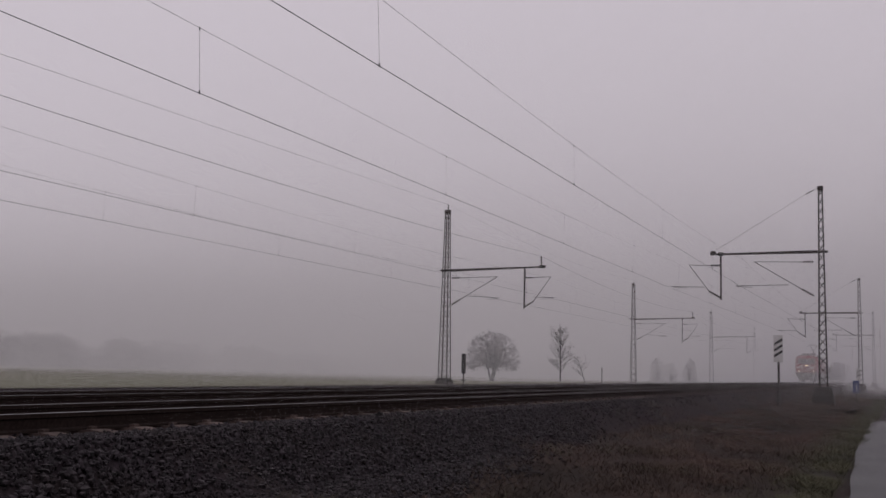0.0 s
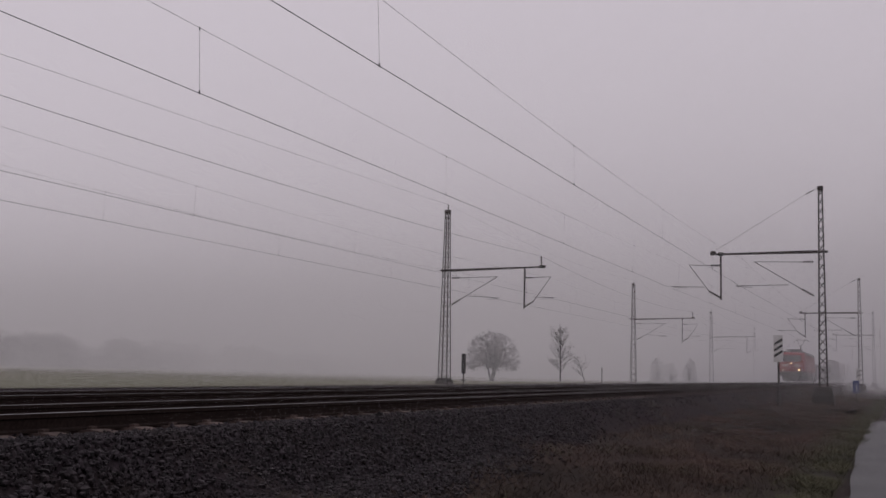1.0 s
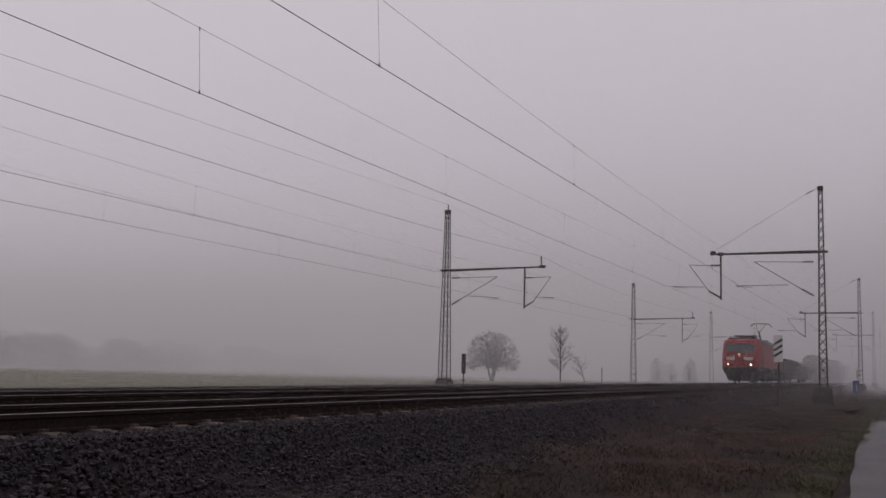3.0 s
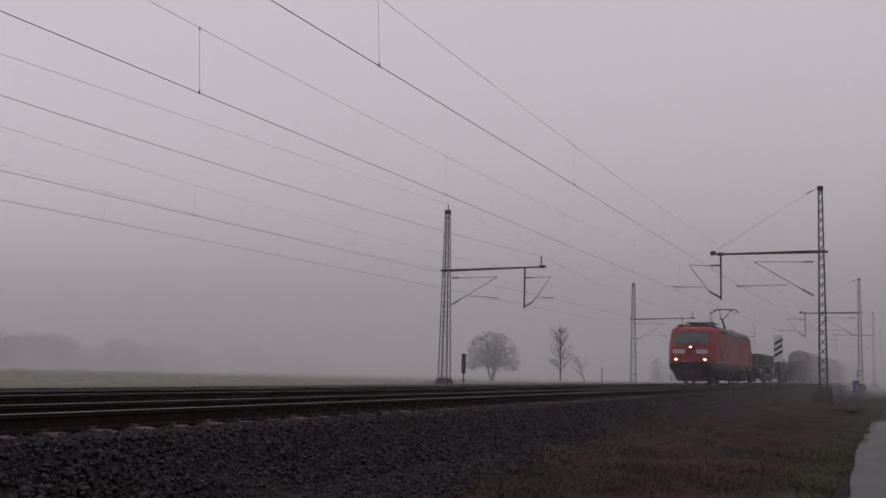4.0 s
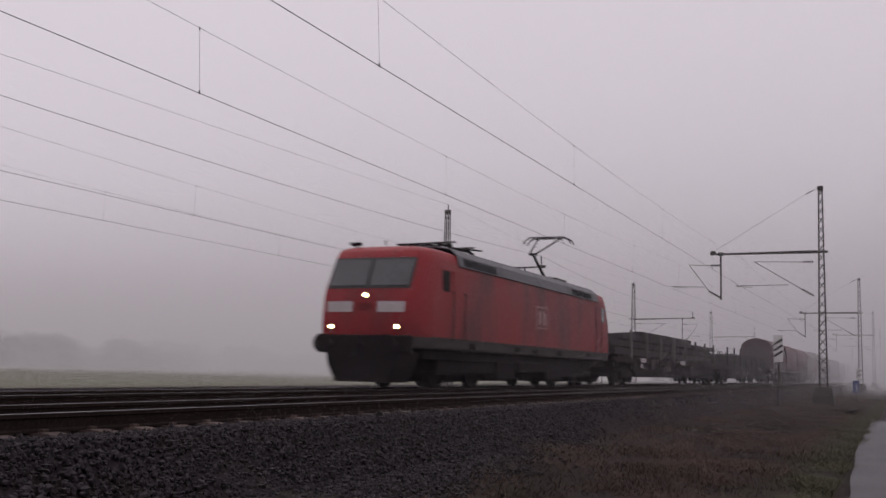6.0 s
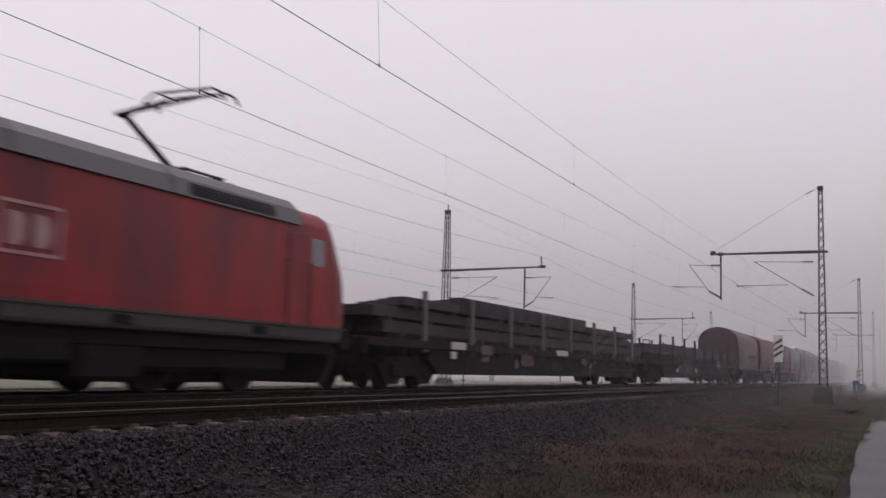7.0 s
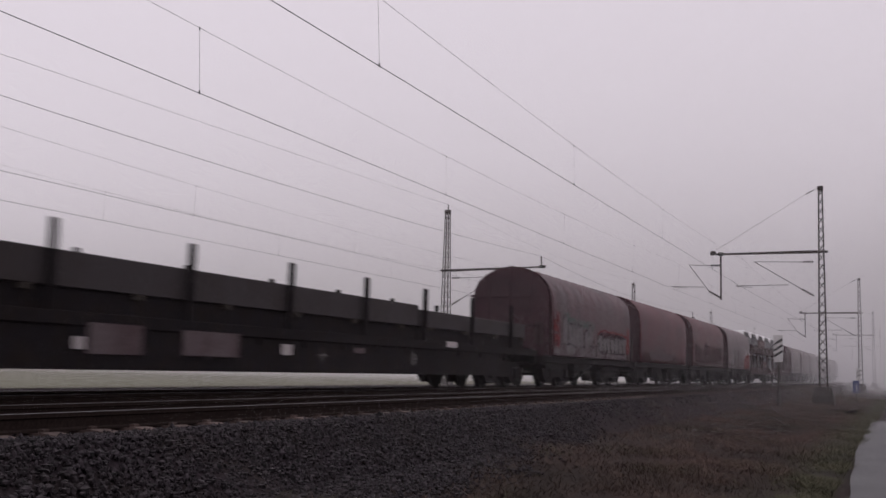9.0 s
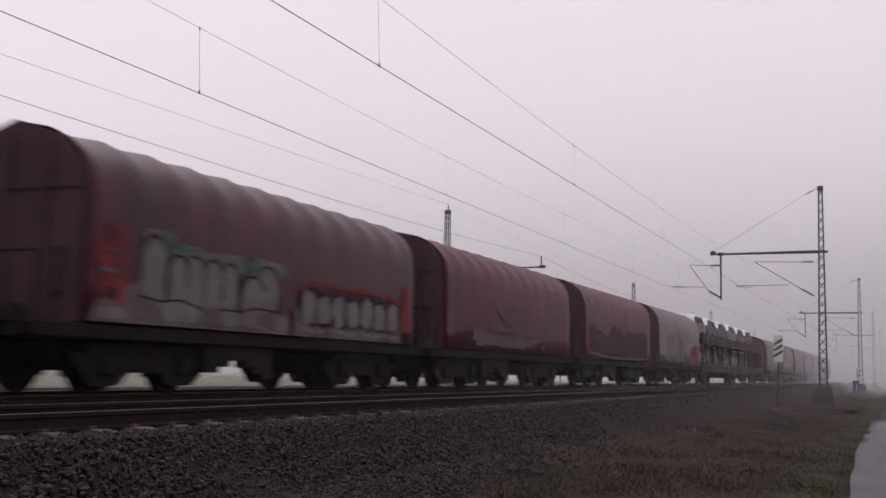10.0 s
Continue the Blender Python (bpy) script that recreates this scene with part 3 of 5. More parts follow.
# ---- rolling stock ----
def wheelset_mesh(r):
    bm = fresh()
    tube(bm, (-0.75, 0, 0), (0.75, 0, 0), 0.09, 8)
    for s in (-1, 1):
        prof = [(0.675, r + 0.03), (0.70, r + 0.025), (0.71, r), (0.81, r - 0.005), (0.815, r - 0.07), (0.77, r - 0.09), (0.765, 0.2), (0.80, 0.15), (0.80, 0.0)]
        rings = [[(s * x, q * math.cos(a * math.tau / 20), q * math.sin(a * math.tau / 20)) for a in range(20)] for x, q in prof if q > 0]
        loft(bm, rings)
    bmesh.ops.recalc_face_normals(bm, faces=list(bm.faces))
    me = bpy.data.meshes.new("wheelset")
    bm.to_mesh(me)
    bm.free()
    me.materials.append(M_UNDER)
    return me


W_LOCO, W_WAGON = wheelset_mesh(0.625), wheelset_mesh(0.46)
SPIN = []


def wheels(root, ys, r, me, turns=True):
    for y in ys:
        ob = shared("wheelset", me, root, pose(0, y, r))
        if turns:
            SPIN.append((ob, y, r))


def bogie(root, ys, r, name="bogie"):
    """Side frames with axle boxes, springs and brake gear round the given axles."""
    bm = fresh()
    a, b = min(ys) - 0.45, max(ys) + 0.45
    for s in (-1, 1):
        x = s * 1.0
        loft(bm, [[(x - 0.07, y, z0), (x + 0.07, y, z0), (x + 0.07, y, z1), (x - 0.07, y, z1)] for y, z0, z1 in
                  ((a, r + 0.08, r + 0.26), (a + 0.3, r + 0.04, r + 0.3), ((a + b) / 2 - 0.4, r - 0.13, r + 0.34), ((a + b) / 2 + 0.4, r - 0.13, r + 0.34), (b - 0.3, r + 0.04, r + 0.3), (b, r + 0.08, r + 0.26))])
        for y in ys:
            box(bm, x - 0.1, x + 0.16, y - 0.17, y + 0.17, r - 0.17, r + 0.17, 0.04)
            if r < 0.5:
                loft(bm, [[(s * 0.88, y - h, z), (s * 1.06, y - h, z), (s * 1.06, y + h, z), (s * 0.88, y + h, z)] for h, z in ((0.3, 0.13), (0.5, 0.3), (0.62, 0.4), (0.8, 0.62))])
            for o in (-0.27, 0.27):
                tube(bm, (x + 0.02, y + o, r - 0.1), (x + 0.02, y + o, r + 0.28), 0.075, 8)
            for o in (-1, 1):
                box(bm, s * 0.72 - 0.05, s * 0.72 + 0.05, y + o * (r + 0.05) - 0.05, y + o * (r + 0.05) + 0.05, r - 0.2, r + 0.2)
    for y in (a + 0.1, (a + b) / 2, b - 0.1):
        box(bm, -1.0, 1.0, y - 0.1, y + 0.1, r + 0.05, r + 0.3)
    part(name, bm, M_UNDER, root)


def buffers(root, y, s, z=1.05):
    for sx in (-1, 1):
        bm = fresh()
        tube(bm, (sx * 0.875, y, z), (sx * 0.875, y + s * 0.38, z), 0.1, 12, 0.085)
        tube(bm, (sx * 0.875, y + s * 0.36, z), (sx * 0.875, y + s * 0.42, z), 0.225, 16)
        part("buffer", bm, M_UNDER, root)
    bm = fresh()
    tube(bm, (0, y, z - 0.02), (0, y + s * 0.3, z - 0.02), 0.05, 6)
    tube(bm, (0, y + s * 0.28, z), (0, y + s * 0.4, z - 0.3), 0.03, 6)
    part("coupling", bm, M_UNDER, root)


LOCO_LEN = 18.75


def build_loco():
    root = tagged(new("electric_locomotive"), "red electric locomotive with grey roof and lit headlamps", "locomotive")
    L = LOCO_LEN

    def ring(z, yf, w, c, e):
        pts = [(-w + c, yf), (-w * 0.35, yf - 0.05), (w * 0.35, yf - 0.05), (w - c, yf), (w - c * 0.45, yf + e * 0.4), (w, yf + e),
               (w, L - yf - e), (w - c * 0.45, L - yf - e * 0.4), (w - c, L - yf), (w * 0.35, L - yf + 0.05), (-w * 0.35, L - yf + 0.05), (-w + c, L - yf),
               (-w + c * 0.45, L - yf - e * 0.4), (-w, L - yf - e), (-w, yf + e), (-w + c * 0.45, yf + e * 0.4)]
        return [(x, y, z) for x, y in pts]

    levels = [(0.98, 0.02, 1.44, 0.31, 0.8), (1.06, 0.0, 1.47, 0.31, 0.8), (1.27, -0.03, 1.482, 0.31, 0.82), (1.48, -0.05, 1.49, 0.31, 0.82), (2.1, 0.0, 1.49, 0.31, 0.82), (2.42, 0.08, 1.485, 0.31, 0.8),
              (3.05, 0.42, 1.46, 0.30, 0.75), (3.25, 0.53, 1.44, 0.29, 0.75), (3.42, 0.62, 1.38, 0.28, 0.65), (3.52, 0.72, 1.26, 0.27, 0.55), (3.58, 0.95, 1.02, 0.26, 0.4)]
    bm = fresh()
    loft(bm, [ring(*v) for v in levels])
    bmesh.ops.recalc_face_normals(bm, faces=list(bm.faces))
    for f in bm.faces:
        f.material_index = 1 if f.calc_center_median().z < 1.25 else 0
        f.smooth = f.calc_area() < 3
    body = part("body", bm, [M_RED, M_SKIRT], root)
    bev = body.modifiers.new("soft", "BEVEL")
    bev.width, bev.segments, bev.limit_method, bev.angle_limit = 0.03, 2, "ANGLE", radians(35)
    # grey roof hatch between the cabs
    bm = fresh()
    loft(bm, [[(-1.475, y, 3.18), (-1.40, y, 3.46), (-1.2, y, 3.64), (-0.7, y, 3.72), (0.7, y, 3.72), (1.2, y, 3.64), (1.40, y, 3.46), (1.475, y, 3.18)] for y in (2.35, 6.0, 12.2, L - 2.35)], closed=False, cap=False)
    roof = part("roof", bm, M_ROOF, root, "grey roof hatches")
    sol = roof.modifiers.new("shell", "SOLIDIFY")
    sol.thickness, sol.offset = 0.03, 1
    for y in (5.6, 9.0, 12.4):
        bm = fresh()
        loft(bm, [[(x * 1.02, yy, z + 0.02) for x, z in ((-1.475, 3.18), (-1.40, 3.46), (-1.2, 3.64), (0, 3.73), (1.2, 3.64), (1.40, 3.46), (1.475, 3.18))] for yy in (y, y + 0.08)], closed=False, cap=False)
        part("roof_seam", bm, M_SKIRT, root)
    for y0, y1 in ((2.7, 5.2), (12.9, 15.5)):
        for s in (-1, 1):
            bm = fresh()
            for i in range(6):
                t = i / 6
                x, z = 1.475 - 0.065 * t, 3.23 + 0.21 * t
                box(bm, s * x - 0.03, s * x + 0.03, y0, y1, z, z + 0.018)
            part("louvre", bm, M_UNDER, root)
    bm = fresh()
    for x in (-0.55, -0.2, 0.2, 0.55):
        tube(bm, (x, 3.1, 3.9), (x, 5.7, 3.9), 0.03, 6)
        for y in (3.2, 4.4, 5.6):
            insulator(bm, (x, y, 3.68), (x, y, 3.92), 0.06, 3)
    for y in (3.5, 4.9):
        tube(bm, (-0.8, y, 3.9), (0.8, y, 3.9), 0.035, 6)
        tube(bm, (-0.9, y, 3.95), (0.9, y, 3.98), 0.025, 6)
    tube(bm, (0.9, 3.4, 3.8), (0.9, 5.5, 3.95), 0.025, 6)
    part("folded_pantograph", bm, M_UNDER, root, "folded dark pantograph")
    bm = fresh()
    for y in (5.2, 7.0, 9.0, 11.0):
        insulator(bm, (0.4, y, 3.7), (0.4, y, 3.86), 0.05, 3)
    tube(bm, (0.4, 4.4, 3.88), (0.4, 12.5, 3.88), 0.02, 6)
    box(bm, -0.5, 0.1, 6.5, 7.6, 3.7, 3.84, 0.03)
    part("roof_busbar", bm, M_UNDER, root)
    # raised pantograph
    part("base_frame", box(box(fresh(), -0.6, 0.6, 13.9, 14.0, 3.86, 3.92), -0.6, 0.6, 15.0, 15.1, 3.86, 3.92), M_UNDER, root)
    bm = fresh()
    for x in (-0.55, 0.55):
        for y in (13.95, 15.05):
            insulator(bm, (x, y, 3.68), (x, y, 3.87), 0.05, 3)
        tube(bm, (x, 13.9, 3.9), (x, 15.1, 3.9), 0.03, 6)
    part("pantograph_insulator", bm, M_INSUL, root)
    bm = fresh()
    tube(bm, (0.2, 15.1, 3.75), (0.28, 15.7, 3.9), 0.05, 8)
    insulator(bm, (0.3, 15.75, 3.62), (0.3, 15.75, 3.95), 0.07, 4)
    part("surge_arrester", bm, M_INSUL, root)
    bm = fresh()
    tube(bm, (0, 14.35, 3.95), (0, 12.95, 4.68), 0.06, 8, 0.05)
    tube(bm, (0.16, 14.0, 3.92), (0.05, 12.95, 4.6), 0.018, 5)
    part("lower_arm", bm, M_UNDER, root)
    bm = fresh()
    for s in (-1, 1):
        tube(bm, (s * 0.12, 12.95, 4.7), (s * 0.42, 14.75, 5.42), 0.028, 6)
    tube(bm, (-0.15, 12.95, 4.68), (0.15, 12.95, 4.68), 0.05, 6)
    part("upper_arm", bm, M_UNDER, root)
    for y in (14.55, 14.98):
        bm = fresh()
        pts = [(-0.92, 5.24), (-0.84, 5.38), (-0.66, 5.49), (0.66, 5.49), (0.84, 5.38), (0.92, 5.24)]
        for (xa, za), (xb, zb) in zip(pts, pts[1:]):
            tube(bm, (xa, y, za), (xb, y, zb), 0.026, 6)
        part("contact_strip", bm, M_UNDER, root)
    part("head_link", tube(tube(fresh(), (-0.45, 14.5, 5.43), (-0.45, 15.03, 5.43), 0.02, 6), (0.45, 14.5, 5.43), (0.45, 15.03, 5.43), 0.02, 6), M_UNDER, root)
    bm = fresh()
    tube(bm, (-0.8, 0.95, 3.5), (-0.8, 0.95, 3.68), 0.04, 6)
    box(bm, -0.95, -0.66, 0.82, 1.0, 3.62, 3.7, 0.02)
    tube(bm, (0.0, 1.0, 3.62), (0.0, 1.0, 3.75), 0.02, 6)
    part("horn", bm, M_UNDER, root)

    def front(x, z, off=0.012):
        """A point on the front face."""
        tab = [(0.98, 0.02), (1.48, -0.05), (2.1, 0.0), (2.42, 0.08), (3.05, 0.42), (3.25, 0.53), (3.42, 0.62)]
        for (za, ya), (zb, yb) in zip(tab, tab[1:]):
            if za <= z <= zb:
                return (x, ya + (yb - ya) * (z - za) / (zb - za) - 0.05 * max(0, 1 - max(0, abs(x) / 1.49 - 0.35) / 0.44) - off, z)

    def patch(name, corners, material, end, off=0.012, label=""):
        bm = fresh()
        outer = [Vector(front(x, z, off)) for x, z in corners]
        inner = [v + Vector((0, 0.06, 0)) for v in outer]
        if end:
            outer, inner = [[Vector((v.x, L - v.y, v.z)) for v in w] for w in (outer, inner)]
        loft(bm, [inner, outer])
        bmesh.ops.recalc_face_normals(bm, faces=list(bm.faces))
        return part(name, bm, material, root, label)

    def sheet(name, xs, zs, material, end, off, label=""):
        """A thin pane that follows the bowed front between the given columns and rows."""
        bm = fresh()
        loft(bm, [[(v[0], L - v[1] if end else v[1], v[2]) for v in (front(x, z, off) for z in zs)] for x in xs], closed=False, cap=False)
        bmesh.ops.recalc_face_normals(bm, faces=list(bm.faces))
        ob = part(name, bm, material, root, label)
        ob.modifiers.new("pane", "SOLIDIFY").thickness = 0.01

    for end in (False, True):
        for s in (-1, 1):
            sheet("windscreen", [s * x for x in (0.06, 0.3, 0.52, 0.8, 1.0, 1.09)], (2.52, 2.75, 3.05, 3.19), M_GLASS, end, 0.035, "dark windscreen pane")
            patch("white_panel", [(s * 0.34, 1.86), (s * 1.05, 1.86), (s * 1.07, 2.12), (s * 0.34, 2.12)], M_BRIGHT, end, 0.015, "white warning panel")
        sheet("window_surround", [0.127 * k for k in range(-9, 10)], (2.45, 2.75, 3.05, 3.25), M_BLACK, end, 0.015)
        patch("badge", [(-0.17, 1.9), (0.17, 1.9), (0.17, 2.08), (-0.17, 2.08)], M_PAINT_R, end, 0.016, "small square badge")
        bm = fresh()
        y0 = -0.2 if not end else L - 0.1
        box(bm, -1.25, 1.25, y0, y0 + 0.3, 0.86, 1.3, 0.04)
        loft(bm, [[(x, (yy if not end else L - yy), z) for x, yy in ((-w, 0.5), (-w + 0.25, -0.2), (w - 0.25, -0.2), (w, 0.5))] for w, z in ((0.95, 0.16), (1.15, 0.55), (1.22, 0.9))])
        part("buffer_beam", bm, M_UNDER, root, "dark buffer beam and snowplough")
    for x, z, r in ((-0.9, 1.5, 0.046), (0.9, 1.5, 0.046), (0.0, 2.27, 0.048)):
        v = Vector(front(x, z, 0))
        bm = fresh()
        tube(bm, v + Vector((0, 0.02, 0)), v - Vector((0, 0.04, 0)), r + 0.045, 16)
        ring_ob = part("headlamp", bm, M_BLACK, root)
        part("lens", tube(fresh(), v - Vector((0, 0.03, 0)), v - Vector((0, 0.055, 0)), r, 16), M_LAMP, ring_ob, "glowing warm headlamp lens")
    for s in (-1, 1):
        for e, y0, y1 in ((0, 1.3, 1.8), (1, L - 1.85, L - 1.36)):
            bm = fresh()
            box(bm, s * 1.465 - 0.02, s * 1.465 + 0.02, y0, y1, 2.45, 3.0, 0.015)
            # same glass in two tones: rear coloured as lit through, front left dark
            part("cab_window", bm, M_PANE if e else M_DARK_GLASS, root)
            d0 = 2.0 if not e else L - 2.7
            part("cab_door", box(fresh(), s * 1.488 - 0.006, s * 1.488 + 0.006, d0, d0 + 0.65, 1.5, 3.0, 0.003), M_RED, root)
            for dy in (-0.08, 0.73):
                bm = fresh()
                tube(bm, (s * 1.54, d0 + dy, 1.25), (s * 1.54, d0 + dy, 2.5), 0.016, 6)
                for zz in (1.27, 2.48):
                    tube(bm, (s * 1.48, d0 + dy, zz), (s * 1.54, d0 + dy, zz), 0.014, 5)
                part("handrail", bm, M_SKIRT, root)
        # side emblem: a pale framed plate with plain bars
        bm = fresh()
        for a, b, c, d in ((8.86, 10.06, 2.52, 2.57), (8.86, 10.06, 1.86, 1.91), (8.86, 8.92, 1.91, 2.52), (10.0, 10.06, 1.91, 2.52)):
            box(bm, s * 1.494 - 0.006, s * 1.494 + 0.006, a, b, c, d)
        for a in (9.08, 9.55):
            loft(bm, [[(s * 1.494 + o, a + yy, 2.2 + zz) for yy, zz in ((0, -0.22), (0.22, -0.22), (0.3, -0.12), (0.3, 0.12), (0.22, 0.22), (0, 0.22))] for o in (-0.006, 0.006)])
        part("side_emblem", bm, M_EMBLEM, root, "faded pale emblem of plain shapes")
        part("sill_line", box(fresh(), s * 1.495 - 0.008, s * 1.495 + 0.008, 0.6, L - 0.6, 1.24, 1.29), M_SKIRT, root)
        for y in (3.2, 6.9, 8.6, 11.2, 14.9):
            part("skirt_hatch", box(fresh(), s * 1.47 - 0.03, s * 1.47 + 0.03, y, y + 0.42, 1.06, 1.2, 0.01), M_UNDER, root)
    part("underframe", box(fresh(), -1.3, 1.3, 0.6, L - 0.6, 0.75, 1.0), M_UNDER, root)
    part("transformer_tank", box(fresh(), -1.35, 1.35, 7.6, 10.6, 0.45, 0.8, 0.06), M_UNDER, root)
    for y0, y1 in ((1.7, 6.1), (12.1, 16.6)):
        bm = fresh()
        box(bm, -1.16, 1.16, y0, y1, 0.36, 0.85, 0.08)
        box(bm, -0.62, 0.62, y0 + 0.5, y1 - 0.5, 0.17, 0.5, 0.04)
        part("traction_motor", bm, M_UNDER, root)
    for y0, y1 in ((6.0, 7.5), (10.7, 12.2)):
        part("equipment_case", box(fresh(), -1.3, 1.3, y0, y1, 0.2, 0.8, 0.08), M_UNDER, root)
    for ys in ((2.55, 5.15), (12.95, 15.55)):
        bogie(root, ys, 0.625)
        wheels(root, ys, 0.625, W_LOCO)
    buffers(root, -0.2, -1, 1.08)
    buffers(root, L, 1, 1.08)
    return root


def build_flat(label, length, front_axles, rear_axles, stakes, layers, seed, slim, plates):
    """Bogie flat wagon with stakes; layers are rows of slabs (y0, y1, z0, z1), plates are (y0, y1, z0, z1, bright)."""
    rng = random.Random(seed)
    root = tagged(new("flat_wagon"), label, "freight wagon", "wagons of the freight train")
    bm = fresh()
    box(bm, -1.32, 1.32, 0.0, length, 0.98, 1.16, 0.02)
    for s in (-1, 1):
        x = s * 1.22
        y0, y1 = front_axles[-1] + 0.9, rear_axles[0] - 0.9
        loft(bm, [[(x - 0.08, y, z), (x + 0.08, y, z), (x + 0.08, y, 1.0), (x - 0.08, y, 1.0)] for y, z in ((y0 - 1.2, 0.72), (y0 - 0.5, 0.37), (y1 + 0.5, 0.37), (y1 + 1.2, 0.72))])
        for y in np.arange(2.0, length - 1.5, 1.6):
            box(bm, x - 0.1, x + 0.12, y - 0.05, y + 0.05, 0.86, 1.16)
    box(bm, -0.35, 0.35, 0.2, length - 0.2, 0.6, 1.0)
    for y in (0.1, length - 0.1):
        box(bm, -1.3, 1.3, y - 0.1, y + 0.1, 0.8, 1.2, 0.02)
    part("underframe", bm, M_UNDER, root)
    for s in (-1, 1):
        part("deck_edge", box(fresh(), s * 1.335 - 0.018, s * 1.335 + 0.018, 0.1, length - 0.1, 1.0, 1.19, 0.006), M_UNDER if slim else M_FLAT, root, "grimy deck edge" if slim else "rusty brown deck edge")
    bm = fresh()
    for y, h in ((length * 0.33, 0.4), (length * 0.45, 0.35), (length * 0.62, 0.42)):
        box(bm, 0.5, 1.15, y, y + 1.2, 0.95 - h, 0.98, 0.04)
        tube(bm, (-1.0, y + 0.5, 0.7), (-0.2, y + 0.5, 0.7), 0.2, 10)
    part("brake_gear", bm, M_UNDER, root)
    k = 0
    for y in stakes:
        for s in (-1, 1):
            bm = fresh()
            w = 0.055 if slim else 0.075
            box(bm, s * 1.23 - 0.05, s * 1.23 + 0.05, y - w, y + w, 0.9, 2.48 if slim else 2.42, 0.012)
            box(bm, s * 1.23 - 0.07, s * 1.23 + 0.07, y - w - 0.05, y + w + 0.05, 0.92, 1.12, 0.01)
            part("stake", bm, M_UNDER if slim else M_STAKE, root)
    for y0, y1, z0, z1 in layers:
        x = -1.12
        while x < 0.95:
            w = min(rng.choice((0.42, 0.5, 0.56)), 1.14 - x)
            bm = fresh()
            e = (0.0 if x > 0.5 else rng.uniform(0.02, 0.2)) + (max(0.0, 0.7 - x) * 0.9 if z1 > 2.2 else 0.0)
            box(bm, x, x + w - 0.02, y0 + e, y1 - (rng.uniform(0.0, 0.15) if e else 0), z0, z1 - rng.uniform(0, 0.02), 0.015)
            part("steel_slab", bm, M_SLAB, root)
            x += w
        for y in np.arange(y0 + 0.5, y1 - 0.3, 2.4):
            part("timber_bearer", box(fresh(), -1.2, 1.2, y, y + 0.1, z0 - 0.085, z0), M_TIMBER, root)
    for y0, y1, z0, z1, bright in plates:
        part("data_plate", box(fresh(), 1.33, 1.36, y0, y1, z0, z1, 0.004), M_BRIGHT if bright else M_PAINT_F, root, "pale lettering plate")
        part("data_plate", box(fresh(), -1.36, -1.33, y0, y1, z0, z1, 0.004), M_PAINT_F, root)
    # added black blocks make the shadow gap between deck and lowest slabs
    bm = fresh()
    for a, b in sorted({(q[0], q[1]) for q in layers if q[2] < 1.6}):
        box(bm, -1.06, 1.06, a, b, 1.155, min(q[2] for q in layers if q[0] == a) - 0.003)
    part("shade_filler", bm, M_UNDER, root)
    for y in (length * 0.36, length * 0.5, length * 0.66):
        bm = fresh()
        tube(bm, (1.24, y, 0.72), (1.3, y, 0.72), 0.16, 12)
        tube(bm, (1.3, y - 0.16, 0.72), (1.3, y + 0.16, 0.72), 0.02, 6)
        part("brake_wheel", bm, M_STAKE, root)
    for ys in (front_axles, rear_axles):
        bogie(root, ys, 0.46)
        wheels(root, ys, 0.46, W_WAGON)
    buffers(root, 0.0, -1)
    buffers(root, length, 1)
    return root


HOOD = [(-1.46, 1.05), (-1.46, 1.6), (-1.46, 2.3), (-1.45, 2.9), (-1.40, 3.25), (-1.24, 3.52), (-0.98, 3.74), (-0.62, 3.91), (0.0, 4.03),
        (0.62, 3.91), (0.98, 3.74), (1.24, 3.52), (1.40, 3.25), (1.45, 2.9), (1.46, 2.3), (1.46, 1.6), (1.46, 1.05)]
HOOD = [(x * 0.965 + 0.05, z) for x, z in HOOD]


